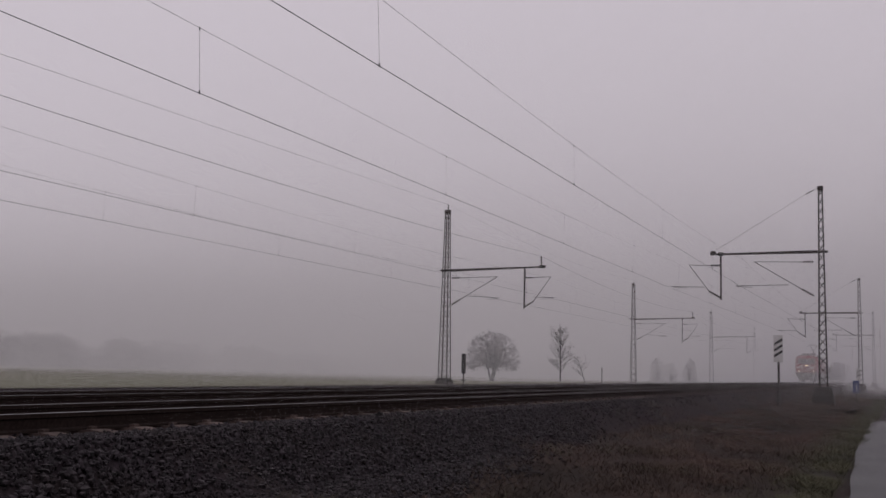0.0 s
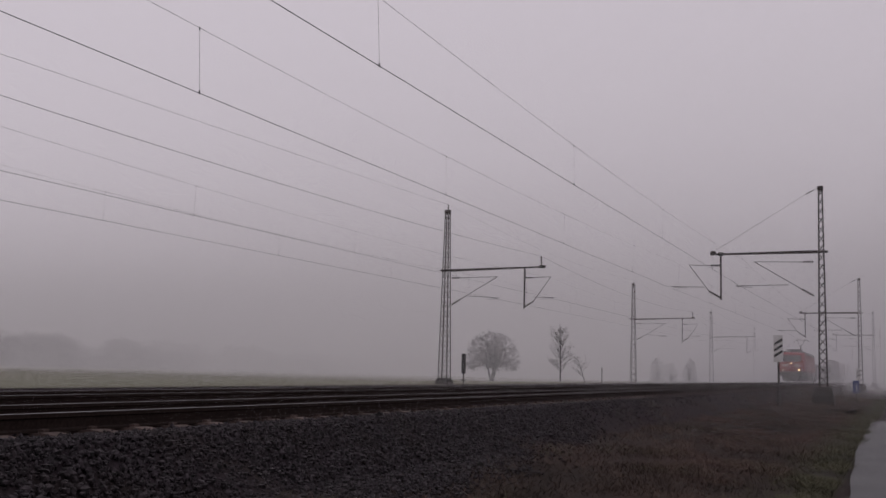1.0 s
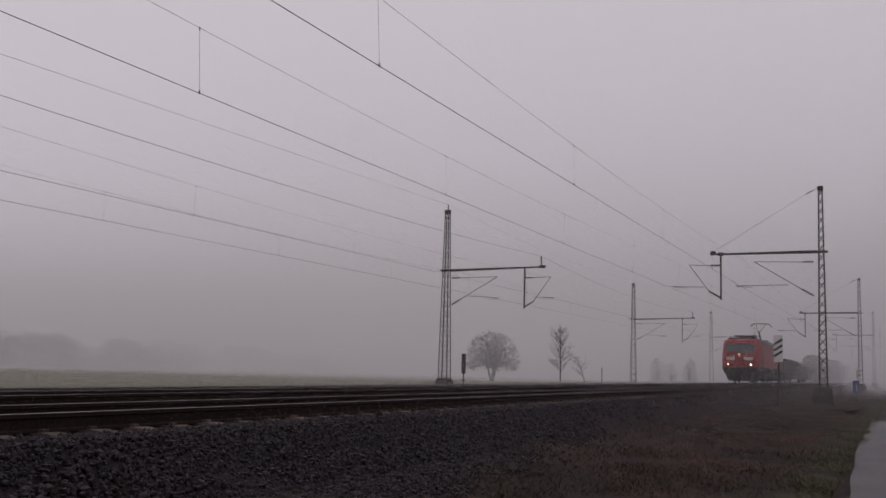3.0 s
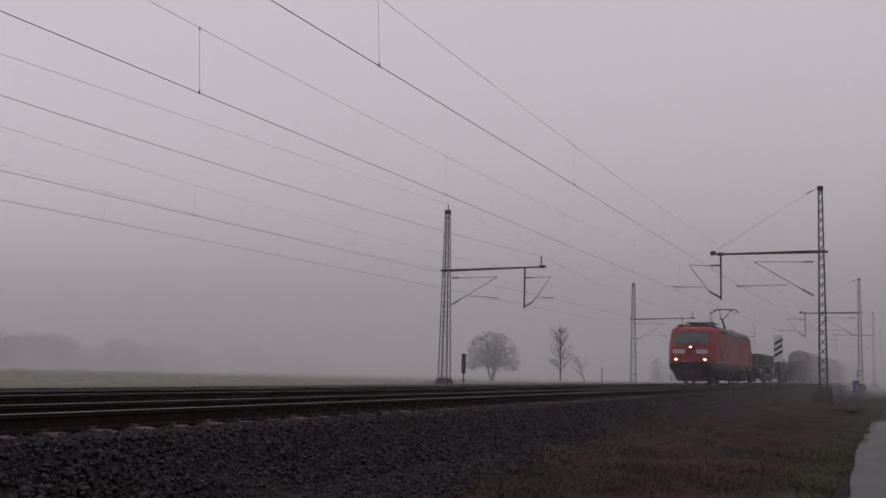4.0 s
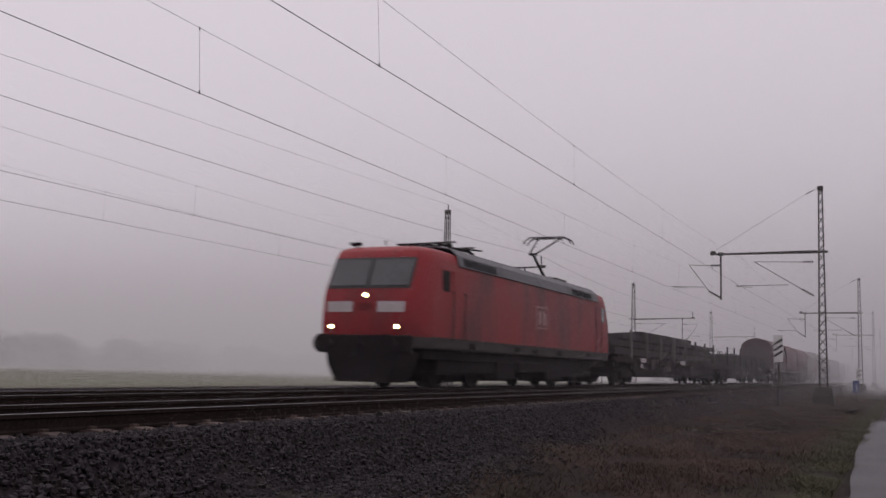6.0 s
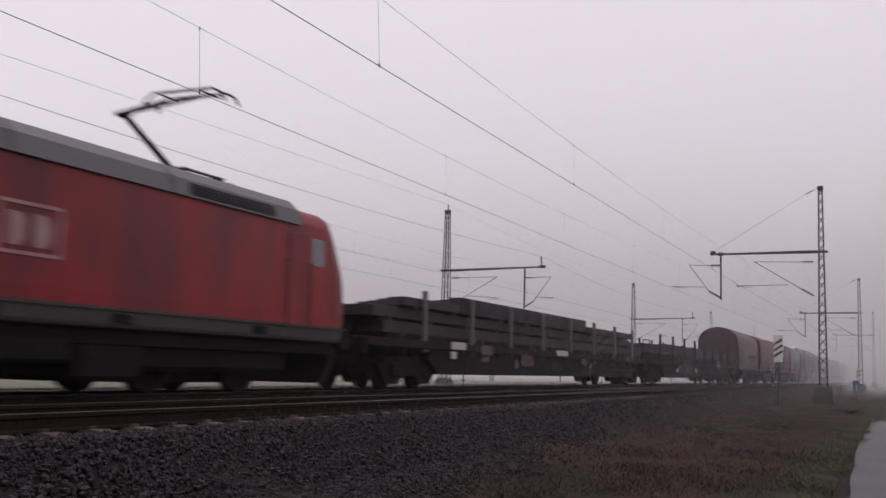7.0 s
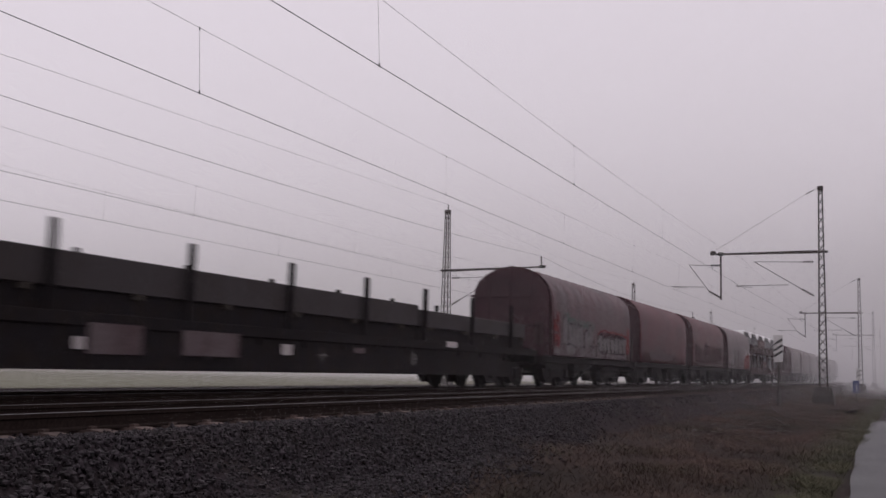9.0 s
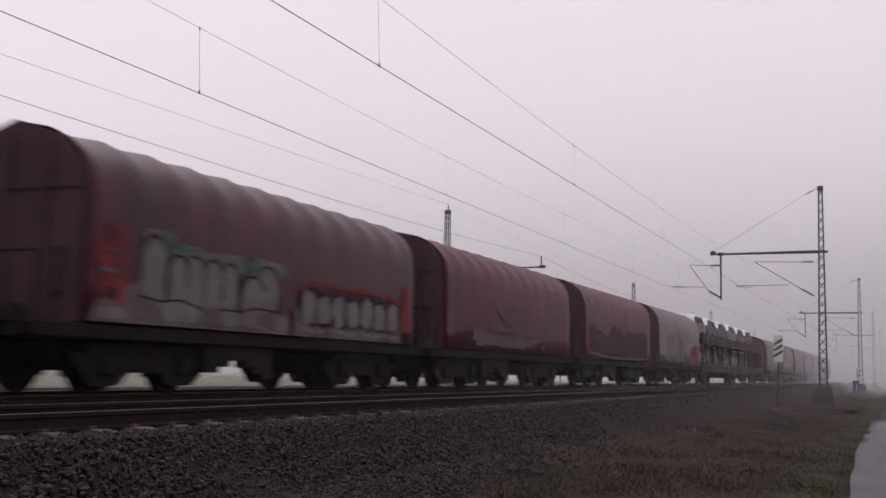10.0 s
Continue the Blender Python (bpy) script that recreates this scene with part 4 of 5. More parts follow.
def build_coil(label, material, seed):
    """Bogie coil wagon with a telescoping tarpaulin hood on hoops."""
    rng = random.Random(seed)
    root = tagged(new("coil_wagon"), label, "freight wagon", "wagons of the freight train")
    bm = fresh()
    n = 10
    rings = []
    for i in range(n * 4 + 1):
        y = 1.05 + 11.1 * i / (n * 4)
        u = (i % 4) / 4
        sink = 0.075 * math.sin(math.pi * u) if 0 < i < n * 4 else 0
        slack = [0.02 * noise.noise((y * 0.7, z * 1.1, seed)) for x, z in HOOD]
        rings.append([(x * (1 - 0.3 * sink * min(1, max(0, (z - 2.7) / 0.6))) + e * (1 if x > 0 else -1) * (1 if z > 1.2 else 0), y, z - sink * min(1, max(0, (z - 2.9) / 0.7)))
                      for (x, z), e in zip(HOOD, slack)])
    loft(bm, rings, closed=False, cap=False)
    for f in bm.faces:
        f.smooth = True
    t = part("tarpaulin", bm, material, root)
    sol = t.modifiers.new("cloth", "SOLIDIFY")
    sol.thickness = 0.02
    for y0, y1 in ((0.97, 1.1), (12.1, 12.23)):
        bm = fresh()
        loft(bm, [[(x * 0.95, y, z * 1.003) for x, z in HOOD[:1] + HOOD[3:4] + HOOD[4:13:2] + HOOD[13:14] + HOOD[16:]] for y in (y0, y1)])
        bmesh.ops.recalc_face_normals(bm, faces=list(bm.faces))
        wall = part("end_wall", bm, M_ENDWALL, root, "dark brown hood end wall")
        yo = y0 - 0.02 if y0 < 5 else y1 + 0.02
        bm = fresh()
        for z in (2.98,):
            box(bm, -1.39, 1.39, yo - 0.02, yo + 0.02, z, z + 0.07)
        for x in (-0.75, 0, 0.75):
            box(bm, x - 0.03, x + 0.03, yo - 0.02, yo + 0.02, 1.1, 3.8 - abs(x) * 0.2)
        part("wall_rib", bm, M_ENDWALL, wall)
    bm = fresh()
    for a, b, c, d in ((0.93, 1.15, 2.1, 2.13), (0.93, 1.15, 1.45, 1.48), (0.93, 0.96, 1.45, 2.13), (1.12, 1.15, 1.45, 2.13)):
        box(bm, a, b, 0.92, 0.955, c, d)
    part("locking_frame", bm, M_TIMBER, root)
    bm = fresh()
    box(bm, -1.42, 1.42, 0.25, 12.95, 0.82, 1.04, 0.02)
    box(bm, -0.4, 0.4, 0.2, 13.0, 0.74, 0.9)
    for s in (-1, 1):
        for a, b, z in ((4.2, 4.62, 0.35), (4.58, 4.95, 0.45), (4.9, 5.45, 0.56), (5.4, 5.72, 0.44), (5.68, 6.0, 0.33), (5.96, 6.3, 0.22)):
            if s > 0:
                box(bm, s * 1.2 - 0.12, s * 1.2 + 0.12, a, b, z, 0.9, 0.02)
        for y in (0.5, 12.6):
            tube(bm, (s * 1.42, y, 0.4), (s * 1.42, y, 1.5), 0.02, 6)
    part("underframe", bm, M_UNDER, root)
    for y in (0.3, 12.9):
        bm = fresh()
        for x in (-1.25, 1.25):
            tube(bm, (x, y, 1.0), (x, y, 2.0), 0.02, 6)
        tube(bm, (-1.25, y, 2.0), (1.25, y, 2.0), 0.02, 6)
        part("platform_rail", bm, M_UNDER, root)
    for ys in ((2.05, 3.9), (9.45, 11.3)):
        bogie(root, ys, 0.46)
        wheels(root, ys, 0.46, W_WAGON)
    buffers(root, 0.2, -1)
    buffers(root, 13.0, 1)
    return root


def side_paint(root, name, pts, material, label="", off=0.0):
    """A flat painted shape on the tarp's side, corners in (y, z)."""
    bm = fresh()
    loft(bm, [[(1.477 + off + o, y, z) for y, z in pts] for o in (0, 0.004)])
    bmesh.ops.recalc_face_normals(bm, faces=list(bm.faces))
    return part(name, bm, material, root, label)


def lump(y0, y1, z0, z1, seed, n=18, wob=0.12):
    """A wobbly rounded outline filling the given rectangle."""
    rng = random.Random(seed)
    out = []
    for i in range(n):
        a = math.tau * i / n
        c, s = math.cos(a), math.sin(a)
        k = 1 - wob * rng.random()
        out.append(((y0 + y1) / 2 + (y1 - y0) / 2 * k * math.copysign(abs(c) ** 0.55, c), (z0 + z1) / 2 + (z1 - z0) / 2 * k * math.copysign(abs(s) ** 0.55, s)))
    return out


def ribbon(c, pts, w, material, off, name="painted_stroke", label=""):
    """A sprayed line of width w through points (y, z), with rounded joints."""
    bm = fresh()
    x = 1.477 + off
    rows = []
    for k, (y, z) in enumerate(pts):
        (ya, za), (yb, zb) = pts[max(0, k - 1)], pts[min(len(pts) - 1, k + 1)]
        d = math.hypot(yb - ya, zb - za)
        u, v = (yb - ya) / d, (zb - za) / d
        ends = [(-0.5, 0.4), (-0.3, 0.85)] if k == 0 else [(0.3, 0.85), (0.5, 0.4)] if k == len(pts) - 1 else []
        steps = ends + [(0, 1)] if k == 0 else [(0, 1)] + ends
        for along, wide in steps:
            rows.append([bm.verts.new((x, y + along * w * u - q * v * wide * w / 2, z + along * w * v + q * u * wide * w / 2)) for q in (1, -1)])
    for a, b in zip(rows, rows[1:]):
        bm.faces.new((a[0], a[1], b[1], b[0]))
    return part(name, bm, material, c, label)


def arc(y, z, ry, rz, a0, a1, n=9):
    return [(y + ry * math.cos(radians(a0 + (a1 - a0) * i / n)), z + rz * math.sin(radians(a0 + (a1 - a0) * i / n))) for i in range(n + 1)]


def graffiti_large(c):
    # ground coats: a dull grey field along the hem, green haze over the tall letters, red blocks at both ends
    side_paint(c, "painted_patch", [(1.12, 1.07), (6.6, 1.07), (6.5, 1.5), (5.6, 1.75), (4.1, 1.65), (2.4, 1.8), (1.3, 1.4)], M_PAINT_F, "dull grey sprayed field", 0.001)
    for i, (a, b, z0, z1) in enumerate(((1.3, 1.92, 1.3, 2.15), (1.2, 1.75, 1.8, 2.3), (1.42, 1.85, 2.1, 2.55))):
        side_paint(c, "painted_patch", lump(a, b, z0, z1, 1 + i, 24, 0.25), M_PAINT_R, "red sprayed block" if i == 0 else "", 0.003 + 0.001 * i)
    for i, (a, b, z0, z1) in enumerate(((1.3, 1.75, 1.78, 1.86), (1.4, 1.8, 2.1, 2.16))):
        side_paint(c, "painted_patch", lump(a, b, z0, z1, 210 + i, 18, 0.3), M_PAINT_F, "", 0.007)
    side_paint(c, "painted_patch", lump(1.45, 1.7, 1.4, 1.6, 15, 18, 0.3), M_PAINT_D, "", 0.008)
    side_paint(c, "painted_patch", lump(1.2, 1.95, 1.1, 1.3, 16, 20, 0.25), M_PAINT, "", 0.007)
    for i, (a, b, z0, z1) in enumerate(((2.2, 3.1, 2.15, 2.6), (2.9, 4.2, 2.0, 2.42), (4.0, 5.2, 2.05, 2.42), (5.1, 6.5, 2.0, 2.42))):
        side_paint(c, "painted_patch", lump(a, b, z0, z1, 70 + i, 26, 0.35), M_PAINT_G, "green sprayed haze" if i == 0 else "", 0.003 + 0.0008 * i)
    # tall rounded letters: upright fat strokes with dark arcs over their heads
    for i, (y, z0, z1, w) in enumerate(((2.52, 1.5, 2.2, 0.50), (3.12, 1.5, 2.02, 0.38), (3.55, 1.46, 2.04, 0.40), (4.08, 1.46, 2.02, 0.42), (4.56, 1.46, 2.04, 0.36), (5.3, 1.55, 1.75, 0.62), (5.75, 1.62, 1.95, 0.66))):
        ribbon(c, [(y, z0), (y, z1)], w + 0.1, M_PAINT_F, 0.008 + 0.0015 * (i % 2))
        ribbon(c, [(y, z0), (y + 0.03, (z0 + z1) / 2), (y, z1 - 0.04)], w, M_PAINT, 0.012 + 0.0015 * (i % 2))
        ribbon(c, arc(y, z1 - 0.02, w * 0.56, w * 0.52, 15, 165), 0.05, M_PAINT_D, 0.016, "painted_stroke")
    for y, z0, z1 in ((2.84, 1.5, 1.95), (3.34, 1.72, 2.05), (4.34, 1.6, 1.8), (4.86, 1.42, 1.95), (6.15, 1.5, 1.75)):
        ribbon(c, [(y, z0), (y + 0.02, z1)], 0.06, M_PAINT_D, 0.017)
    ribbon(c, arc(5.75, 1.98, 0.16, 0.14, 0, 360, 14), 0.035, M_PAINT_F, 0.018)
    # second row of fat lumps along the hem, with a wavering dark line and pale creases
    for i in range(8):
        a = 2.15 + 0.55 * i
        side_paint(c, "painted_patch", lump(a, a + 0.56, 1.12, 1.46, 130 + i, 20, 0.3), M_PAINT if i % 3 else M_PAINT_F, "", 0.0145 + 0.0005 * (i % 2))
    ribbon(c, [(2.2, 1.5), (2.7, 1.44), (3.2, 1.5), (3.7, 1.4), (4.05, 1.3), (4.4, 1.42), (4.9, 1.4), (5.4, 1.5), (6.2, 1.46)], 0.035, M_PAINT_D, 0.019)
    ribbon(c, [(4.4, 1.2), (5.2, 1.22), (5.9, 1.1), (6.35, 1.08)], 0.04, M_PAINT, 0.019)
    ribbon(c, [(6.05, 1.1), (6.5, 1.5)], 0.03, M_PAINT_F, 0.019)
    # second piece: angular letters inside a red outline
    side_paint(c, "painted_patch", [(6.7, 1.07), (11.5, 1.07), (11.45, 1.5), (10.2, 1.7), (8.1, 1.62), (6.8, 1.6)], M_PAINT_F, "dull grey sprayed field", 0.001)
    side_paint(c, "painted_patch", lump(6.85, 11.4, 1.3, 2.1, 5, 60, 0.16), M_SOOT, "", 0.003)
    ribbon(c, [(6.9, 1.95), (7.3, 2.1), (8.0, 2.14), (8.6, 2.08), (9.3, 2.14), (10.1, 2.06), (10.8, 2.1), (11.4, 2.0)], 0.09, M_PAINT_R, 0.005, "painted_stroke", "dull red sprayed outline")
    rng = random.Random(77)
    for i in range(7):
        a = 6.95 + 0.62 * i
        top = (2.02, 1.93, 1.98, 1.9)[i % 4]
        side_paint(c, "painted_stroke", lump(a - 0.06, a + 0.68, 1.22, top + 0.06, 90 + i, 22, 0.2), M_PAINT_D, "", 0.005 + 0.001 * (i % 2))
        side_paint(c, "painted_stroke", lump(a, a + 0.62, 1.26, top, 60 + i, 16, 0.32), M_PAINT, "", 0.008 + 0.001 * (i % 2))
        for k in range(3):
            y, z = a + 0.12 + 0.18 * k, rng.uniform(1.42, 1.8)
            ribbon(c, [(y, z), (y + rng.uniform(-0.14, 0.14), z + rng.uniform(0.08, 0.2))], rng.uniform(0.03, 0.06), M_PAINT_D if k else M_PAINT_F, 0.0115)
    for a in (7.1, 8.4, 9.6, 10.5):
        ribbon(c, [(a, 1.22), (a + 0.5, 1.16), (a + 0.8, 1.2)], 0.07, M_PAINT, 0.013)
    for i, (a, b, z0, z1) in enumerate(((11.4, 12.0, 1.25, 1.95), (11.55, 11.9, 1.85, 2.4))):
        side_paint(c, "painted_patch", lump(a, b, z0, z1, 6 + i, 20, 0.3), M_PAINT_R, "red sprayed block" if i == 0 else "", 0.004 + 0.001 * i)


def graffiti_small(c, a, b, z, seed, paint):
    """A loose scrawl of crossing lines and lumps, taller in its middle."""
    rng = random.Random(seed)
    side_paint(c, "painted_patch", lump(a, b, 1.15, 1.55, seed, 30, 0.4), M_PAINT_F, "dull sprayed field")
    for k in range(46):
        u = rng.random()
        y = a + (b - a) * u
        top = 1.4 + (z - 1.4) * math.sin(math.pi * u) ** 1.5
        zz = rng.uniform(1.2, top)
        side_paint(c, "painted_patch", lump(y, y + rng.uniform(0.15, 0.5), zz - 0.08, zz + rng.uniform(0.05, 0.3), seed + k, 14, 0.5), paint if k % 4 == 0 else M_PAINT_F, "", 0.003 + 0.0006 * (k % 9))


def build_carrier():
    root = tagged(new("car_carrier_wagon"), "two-deck car carrier wagon loaded with new cars", "freight wagon", "wagons of the freight train")
    L = 30.4
    bm = fresh()
    box(bm, -1.4, 1.4, 0, L, 0.75, 1.0, 0.02)
    box(bm, -1.4, 1.4, 0.3, L - 0.3, 2.62, 2.76, 0.02)
    part("deck", bm, M_CARRIER, root)
    for s in (-1, 1):
        for y in np.linspace(0.4, L - 0.4, 9):
            part("upright", box(fresh(), s * 1.36 - 0.05, s * 1.36 + 0.05, y - 0.09, y + 0.09, 0.9, 3.05, 0.01), M_CARRIER, root)
        bm = fresh()
        box(bm, s * 1.40 - 0.015, s * 1.40 + 0.015, 0.3, L - 0.3, 2.42, 2.92)
        box(bm, s * 1.40 - 0.015, s * 1.40 + 0.015, 0.3, L - 0.3, 0.95, 1.25)
        part("side_rail", bm, M_CARRIER, root)
    for y0, y1 in ((28.3, 30.1),):
        bm = fresh()
        loft(bm, [[(x * 0.97, y, 1.0 + (z - 1.05) * 0.96) for x, z in HOOD] for y in (y0, y0 + 0.12, y1)])
        bmesh.ops.recalc_face_normals(bm, faces=list(bm.faces))
        part("end_screen", bm, M_ENDWALL, root, "dark rounded end screen")
    for s in (-1, 1):
        for y in np.linspace(0.4, L - 5.9, 6):
            bm = fresh()
            tube(bm, (s * 1.38, y, 2.6), (s * 1.38, y + 1.6, 1.1), 0.05, 6)
            part("brace", bm, M_CARRIER, root)
    for ys in ((2.2, 4.0), (13.4, 15.2), (L - 4.0, L - 2.2)):
        bogie(root, ys, 0.42)
        wheels(root, ys, 0.46, W_WAGON, False)
    buffers(root, 0, -1)
    buffers(root, L, 1)
    return root


def build_car(material):
    """A compact hatchback: body, glazed cabin, wheels and lamps."""
    root = tagged(new("new_car"), "factory-new hatchback chained on the carrier deck", "car", "cars on the carrier wagon")
    bm = fresh()
    side = [(0.0, 0.3), (0.02, 0.62), (0.15, 0.78), (1.0, 0.92), (3.6, 0.95), (4.1, 0.85), (4.15, 0.35)]
    loft(bm, [[(x, y, 0.3 + (z - 0.3) * (1 if abs(x) < 0.7 else 0.96)) for y, z in side] for x in (-0.86, -0.7, 0.7, 0.86)])
    bmesh.ops.recalc_face_normals(bm, faces=list(bm.faces))
    part("car_body", bm, material, root)
    bm = fresh()
    loft(bm, [[(-w, y0, z), (w, y0, z), (w, y1, z), (-w, y1, z)] for w, y0, y1, z in ((0.78, 0.95, 3.95, 0.92), (0.66, 1.6, 3.65, 1.38))])
    bmesh.ops.recalc_face_normals(bm, faces=list(bm.faces))
    part("glasshouse", bm, M_DARK_GLASS, root)
    bm = fresh()
    loft(bm, [[(-w, y0, z), (w, y0, z), (w, y1, z), (-w, y1, z)] for w, y0, y1, z in ((0.70, 1.45, 3.75, 1.30), (0.66, 1.65, 3.6, 1.40), (0.55, 1.85, 3.4, 1.46))])
    bmesh.ops.recalc_face_normals(bm, faces=list(bm.faces))
    part("car_roof", bm, M_CARTOP, root, "glossy roof coloured pale for sky sheen")
    bm = fresh()
    loft(bm, [[(-0.70, 1.0 - o, 0.96 + o), (0.70, 1.0 - o, 0.96 + o), (0.60, 1.52 - o, 1.32 + o), (-0.60, 1.52 - o, 1.32 + o)] for o in (0.0, 0.02)])
    bmesh.ops.recalc_face_normals(bm, faces=list(bm.faces))
    part("windscreen", bm, M_SCREEN, root, "windscreen coloured pale for the mirrored sky")
    for x in (-0.74, 0.74):
        for y in (0.8, 3.4):
            part("car_wheel", tube(fresh(), (x - 0.1, y, 0.3), (x + 0.1, y, 0.3), 0.3, 14), M_TYRE, root)
    for x in (-0.6, 0.6):
        part("headlight", box(fresh(), x - 0.16, x + 0.16, 0.0, 0.12, 0.58, 0.72, 0.03), M_BRIGHT, root)
    return root


TRAIN = []
loco = build_loco()
TRAIN.append((loco, 0.0))
flat = build_flat("brown flat wagon stacked high with long steel slabs", 28.2, (1.97, 3.78), (25.05, 26.85), [3.35 + 3.2 * i for i in range(8)],
                  [(1.6, 26.6, 1.34, 1.65), (0.9, 26.4, 1.70, 1.97), (2.4, 6.0, 2.015, 2.24), (6.1, 18.6, 2.015, 2.46), (18.9, 26.1, 2.015, 2.25), (26.7, 27.9, 1.3, 1.84)], 4, False,
                  [(4.82, 5.84, 1.03, 1.22, 1), (4.82, 5.17, 0.78, 0.97, 1), (7.0, 7.9, 0.92, 1.2, 0), (7.1, 7.6, 0.74, 0.88, 0), (10.5, 11.6, 0.66, 1.0, 0), (14.1, 15.46, 1.06, 1.24, 1), (17.2, 17.9, 0.8, 1.0, 0), (23.98, 24.89, 1.04, 1.24, 0)])
TRAIN.append((flat, 19.6))
flat2 = build_flat("brown flat wagon with a low load of steel slabs", 27.85, (1.7, 3.65), (24.35, 26.42), [3.15 + 3.2 * i for i in range(8)],
                   [(0.2, 5.2, 1.54, 1.95), (5.4, 19.0, 1.54, 2.07), (19.1, 27.2, 1.54, 1.98)], 5, True,
                   [(7.04, 8.23, 0.6, 1.05, 0), (9.25, 10.86, 0.62, 1.03, 0), (20.27, 20.98, 1.07, 1.22, 1), (12.3, 12.65, 0.7, 0.9, 1), (6.75, 6.95, 0.66, 0.84, 1), (15.2, 15.7, 0.8, 0.92, 0)])
TRAIN.append((flat2, 48.15))
bm = fresh()
for x in (1.0, 1.3):
    tube(bm, (x, 0.35, 1.1), (x, 0.35, 2.1), 0.025, 6)
for z in (1.55, 2.1):
    tube(bm, (1.0, 0.35, z), (1.3, 0.35, z), 0.025, 6)
part("end_ladder", bm, M_TIMBER, flat2, "yellowish end ladder")
PITCH_COIL, FIRST_COIL = 13.1, 76.05
coils = []
for i, (text, material) in enumerate((("maroon hooded coil wagon covered in large grey graffiti", M_TARP), ("red hooded coil wagon with faint graffiti", M_TARP_RED),
                                      ("plain red hooded coil wagon with hooped tarpaulin", M_TARP_RED), ("faded hooded coil wagon with pale graffiti block", M_TARP_GREY))):
    c = build_coil(text, material, 90 + i)
    coils.append(c)
    TRAIN.append((c, FIRST_COIL + PITCH_COIL * i))
graffiti_large(coils[0])
graffiti_small(coils[1], 2.6, 9.0, 2.35, 300, M_PAINT_F)
side_paint(coils[1], "painted_patch", lump(1.2, 1.6, 1.3, 2.1, 9, 18, 0.3), M_PAINT_F, "dull pale sprayed block")
for i in range(16):
    a = 1.3 + 0.6 * i + random.uniform(-0.2, 0.2)
    side_paint(coils[2], "painted_patch", lump(a, min(a + random.uniform(1.0, 2.2), 11.8), 1.15, random.uniform(2.0, 2.5), 340 + i, 24, 0.3), M_SOOT, "dull sooty sprayed band" if i == 0 else "", 0.0012 * (i % 8))
ribbon(coils[2], [(1.6, 1.3), (3.5, 1.16), (6.5, 1.12), (9.5, 1.14), (11.4, 1.2)], 0.05, M_PAINT, 0.013, "painted_stroke", "pale drooping line")
graffiti_small(coils[3], 2.0, 8.4, 2.95, 500, M_PAINT)
side_paint(coils[3], "painted_patch", lump(2.6, 7.6, 1.2, 2.5, 501, 34, 0.35), M_PAINT, "pale grey sprayed block", 0.002)
side_paint(coils[3], "painted_patch", [(8.9, 1.1), (11.8, 1.1), (11.75, 2.0), (11.3, 2.2), (10.2, 2.1), (9.3, 1.8)], M_PAINT_R, "pink sprayed block")
carrier = build_carrier()
TRAIN.append((carrier, 128.9))
far_coil = build_coil("faded red hooded coil wagon far along the train", M_TARP_GREY, 99)
for i in range(7):
    c = copy_thing(far_coil, Matrix()) if i else far_coil
    TRAIN.append((c, 160.2 + PITCH_COIL * i))
cars = [build_car(m) for m in M_CAR]
TRAIN.extend((c, 129.4 + 4.6 * i, 2.76) for i, c in enumerate(cars))
for i in range(3, 11):
    top = i < 6
    c = copy_thing(cars[i % 3], Matrix())
    TRAIN.append((c, 129.4 + 4.6 * (i if top else i - 6) + (0 if top else 1.2), 2.76 if top else 1.0))


# ---- ballast stones and grass ----
def verge_edge(y):
    """Where the ballast gives way to grass: the turf creeps up the shoulder farther along the line."""
    wave = np.array([0.35 * noise.noise((0, q * 0.45, 7.7)) + 0.2 * noise.noise((3, q * 1.3, 2.7)) for q in y])
    return np.interp(y, [7, 11, 14, 18, 23, 29, 40], [-4.5, -4.75, -5.0, -5.5, -6.1, -6.45, -6.6]) + wave


def build_stones():
    rng = np.random.default_rng(11)
    ico = bmesh.new()
    bmesh.ops.create_icosphere(ico, subdivisions=1, radius=1)
    base = np.array([v.co[:] for v in ico.verts])
    tri = np.array([[v.index for v in f.verts] for f in ico.faces])
    ico.free()
    pts = []
    for x0, x1, y0, y1, dens in ((-7.06, -4.3, 5.0, 22.0, 680), (-7.06, -4.9, 22, 48, 260), (-7.0, -5.3, 48, 80, 90), (-10.7, -9.2, 6, 40, 40), (-8.7, -7.4, 6.0, 40, 60)):
        n = int((x1 - x0) * (y1 - y0) * dens)
        pts.append(np.stack([rng.uniform(x0, x1, n), rng.uniform(y0, y1, n)], 1))
    pts = np.concatenate(pts)
    keep = pts[:, 0] < verge_edge(pts[:, 1]) + rng.normal(0, 0.28, len(pts))
    pts = pts[keep]
    z = np.array([ground_z(x) for x in pts[:, 0]])
    n = len(pts)
    size = np.clip(rng.lognormal(-3.82, 0.3, (n, 1, 1)), 0.012, 0.045)
    shape = base[None] * (1 + rng.uniform(-0.38, 0.38, (n, len(base), 1))) * rng.uniform(0.45, 1.35, (n, 1, 3)) * size
    a = rng.uniform(0, math.tau, n)
    ca, sa = np.cos(a)[:, None], np.sin(a)[:, None]
    sx = shape[..., 0] * ca - shape[..., 1] * sa
    sy = shape[..., 0] * sa + shape[..., 1] * ca
    V = np.stack([sx + pts[:, :1], sy + pts[:, 1:], shape[..., 2] + (z + 0.008 + rng.uniform(0, 0.03, n))[:, None]], 2)
    V = V[:, tri].reshape(-1, 3)
    tagged(new("ballast", quads_mesh("ballast", V, 3, M_STONE)), "dark grey crushed stone track ballast on the shoulder", "ballast", kind="stuff")


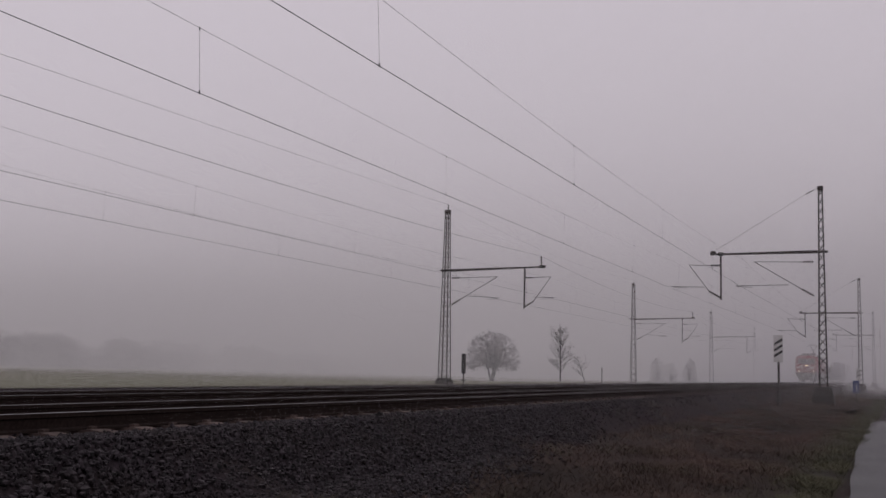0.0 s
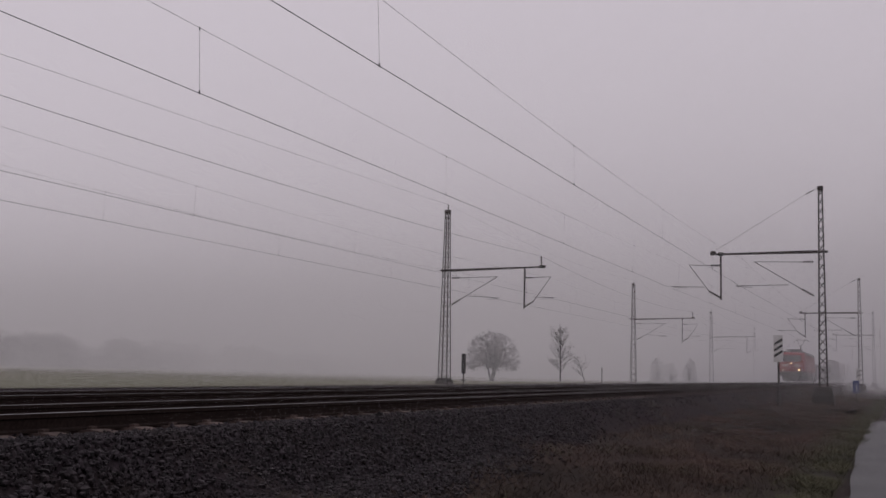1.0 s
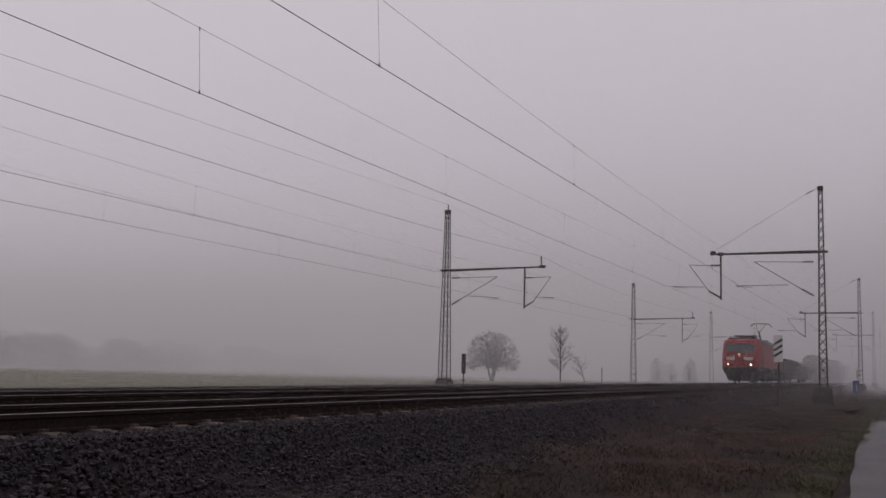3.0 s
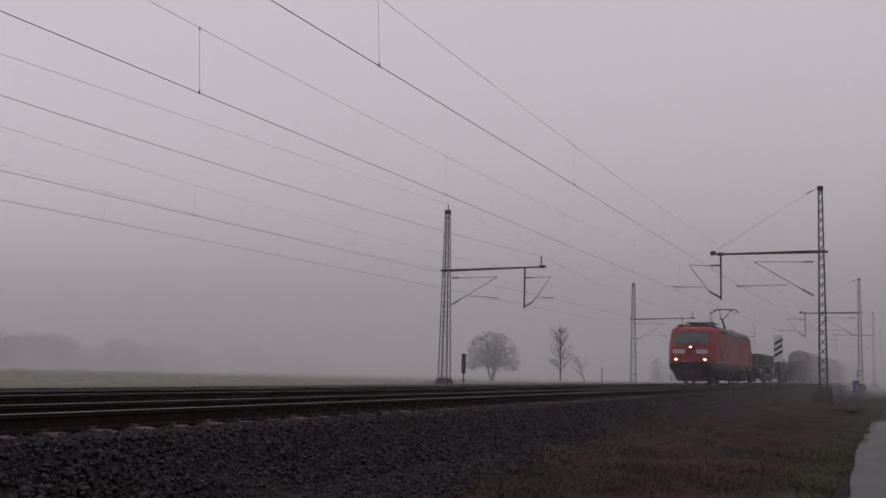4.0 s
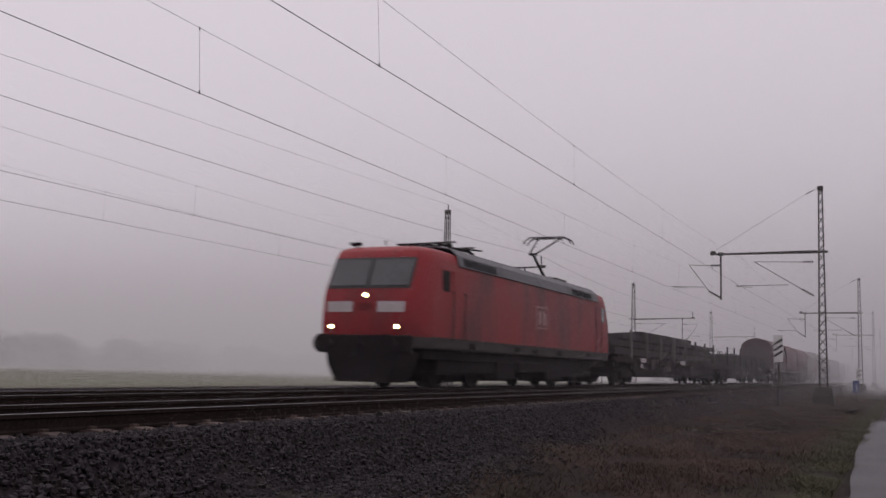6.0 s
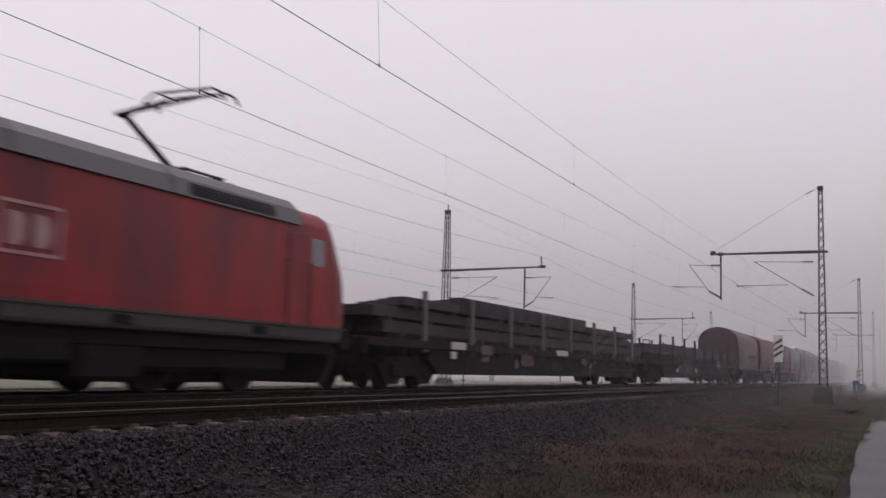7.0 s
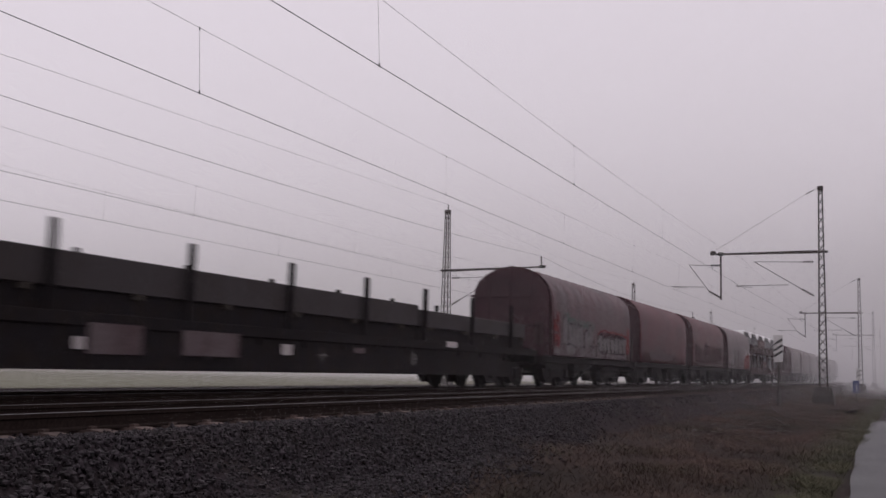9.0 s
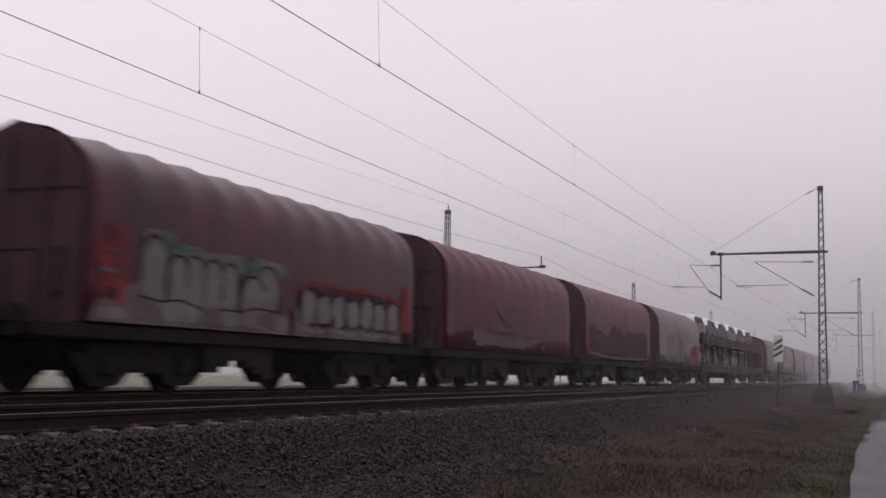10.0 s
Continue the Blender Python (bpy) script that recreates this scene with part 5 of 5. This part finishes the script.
def build_grass():
    rng = np.random.default_rng(12)
    n = 480000
    y = 4.0 + 86 * rng.random(n) ** 1.75
    x = rng.uniform(-6.9, -0.9, n)
    clump = np.array([noise.noise((p * 0.9, q * 0.45, 1.0)) for p, q in zip(x, y)])
    keep = (rng.random(n) < np.interp(x, [-6.5, -4.6, -3.0], [0.2, 0.38, 1.0])) & (x > verge_edge(y) + rng.normal(0, 0.25, n)) & (clump > rng.uniform(-0.95, 0.3, n))
    x, y, clump = x[keep], y[keep], clump[keep]
    n = len(x)
    z = np.array([ground_z(p) + (0.07 * noise.noise((p * 0.9, q * 0.5, 3.0)) if -5.6 < p < -0.9 else 0) for p, q in zip(x, y)])
    h = rng.uniform(0.035, 0.095, n) * (1 + 1.0 * clump) * np.where(x < -4.6, 1.2, 1.0)
    a = rng.uniform(0, math.tau, n)
    lean = rng.uniform(0.8, 3.2, n) * h
    w = rng.uniform(0.003, 0.007, n)
    P = np.stack([x, y, z], 1)
    side = np.stack([np.cos(a) * w, np.sin(a) * w, 0 * w], 1)
    tip = np.stack([-np.sin(a) * lean, np.cos(a) * lean, h], 1)
    V = np.stack([P - side, P + side, P + tip], 1)
    green = (x + rng.normal(0, 0.25, n) > -1.75) | ((clump > 0.25) & (rng.random(n) < 0.2))
    tagged(new("grass", quads_mesh("grass", V[~green].reshape(-1, 3), 3, M_GRASS)), "short brown winter grass on the railway verge", "grass", kind="stuff")
    tagged(new("turf", quads_mesh("turf", V[green].reshape(-1, 3), 3, M_TURF)), "short dull green turf along the path edge", "grass", kind="stuff")


build_stones()
build_grass()


def litter(name, label, x, y, size, material, seed):
    """A crumpled scrap lying on the ground."""
    rng = random.Random(seed)
    bm = fresh()
    bmesh.ops.create_icosphere(bm, subdivisions=2, radius=size)
    for v in bm.verts:
        v.co = Vector((v.co.x * rng.uniform(0.6, 1.3), v.co.y * rng.uniform(0.6, 1.2), v.co.z * rng.uniform(0.3, 0.7)))
    ob = tagged(link(name, bm, material), label, "litter")
    ob.location = (x, y, ground_z(x) + size * 0.5)


litter("paper_scrap", "small white paper scrap among the ballast", -5.52, 10.4, 0.025, M_WHITE, 1)
litter("paper_scrap", "small white paper scrap in brown grass", -4.35, 28.5, 0.04, M_WHITE, 2)
litter("paper_scrap", "small white paper scrap in brown grass", -4.7, 27.0, 0.03, M_WHITE, 3)
litter("paper_scrap", "small white paper scrap in brown grass", -2.1, 12.2, 0.02, M_WHITE, 4)
litter("dead_leaf", "curled yellow dead leaf on the verge", -3.7, 9.2, 0.05, M_LEAF, 5)
litter("stone_lump", "dark lump of stone beside the path", -2.0, 50.0, 0.22, M_UNDER, 6)


# ---- the train runs towards the lens at an even pace ----
def motions():
    front, speed = 156.49, -22.161
    for thing, s, *up in TRAIN:
        z = up[0] if up else 0.0
        walk(thing, [(t, pose(XA, front + speed * t + s, z)) for t in (0.0, 2.5, 5.0, 7.5, 10.0)])
    for ob, y, r in SPIN:
        step = min(math.degrees(22.161 / r) / FPS, 88.0)
        walk(ob, [(i / FPS, pose(0, y, r, step * i)) for i in range(0, 301)])


motions()
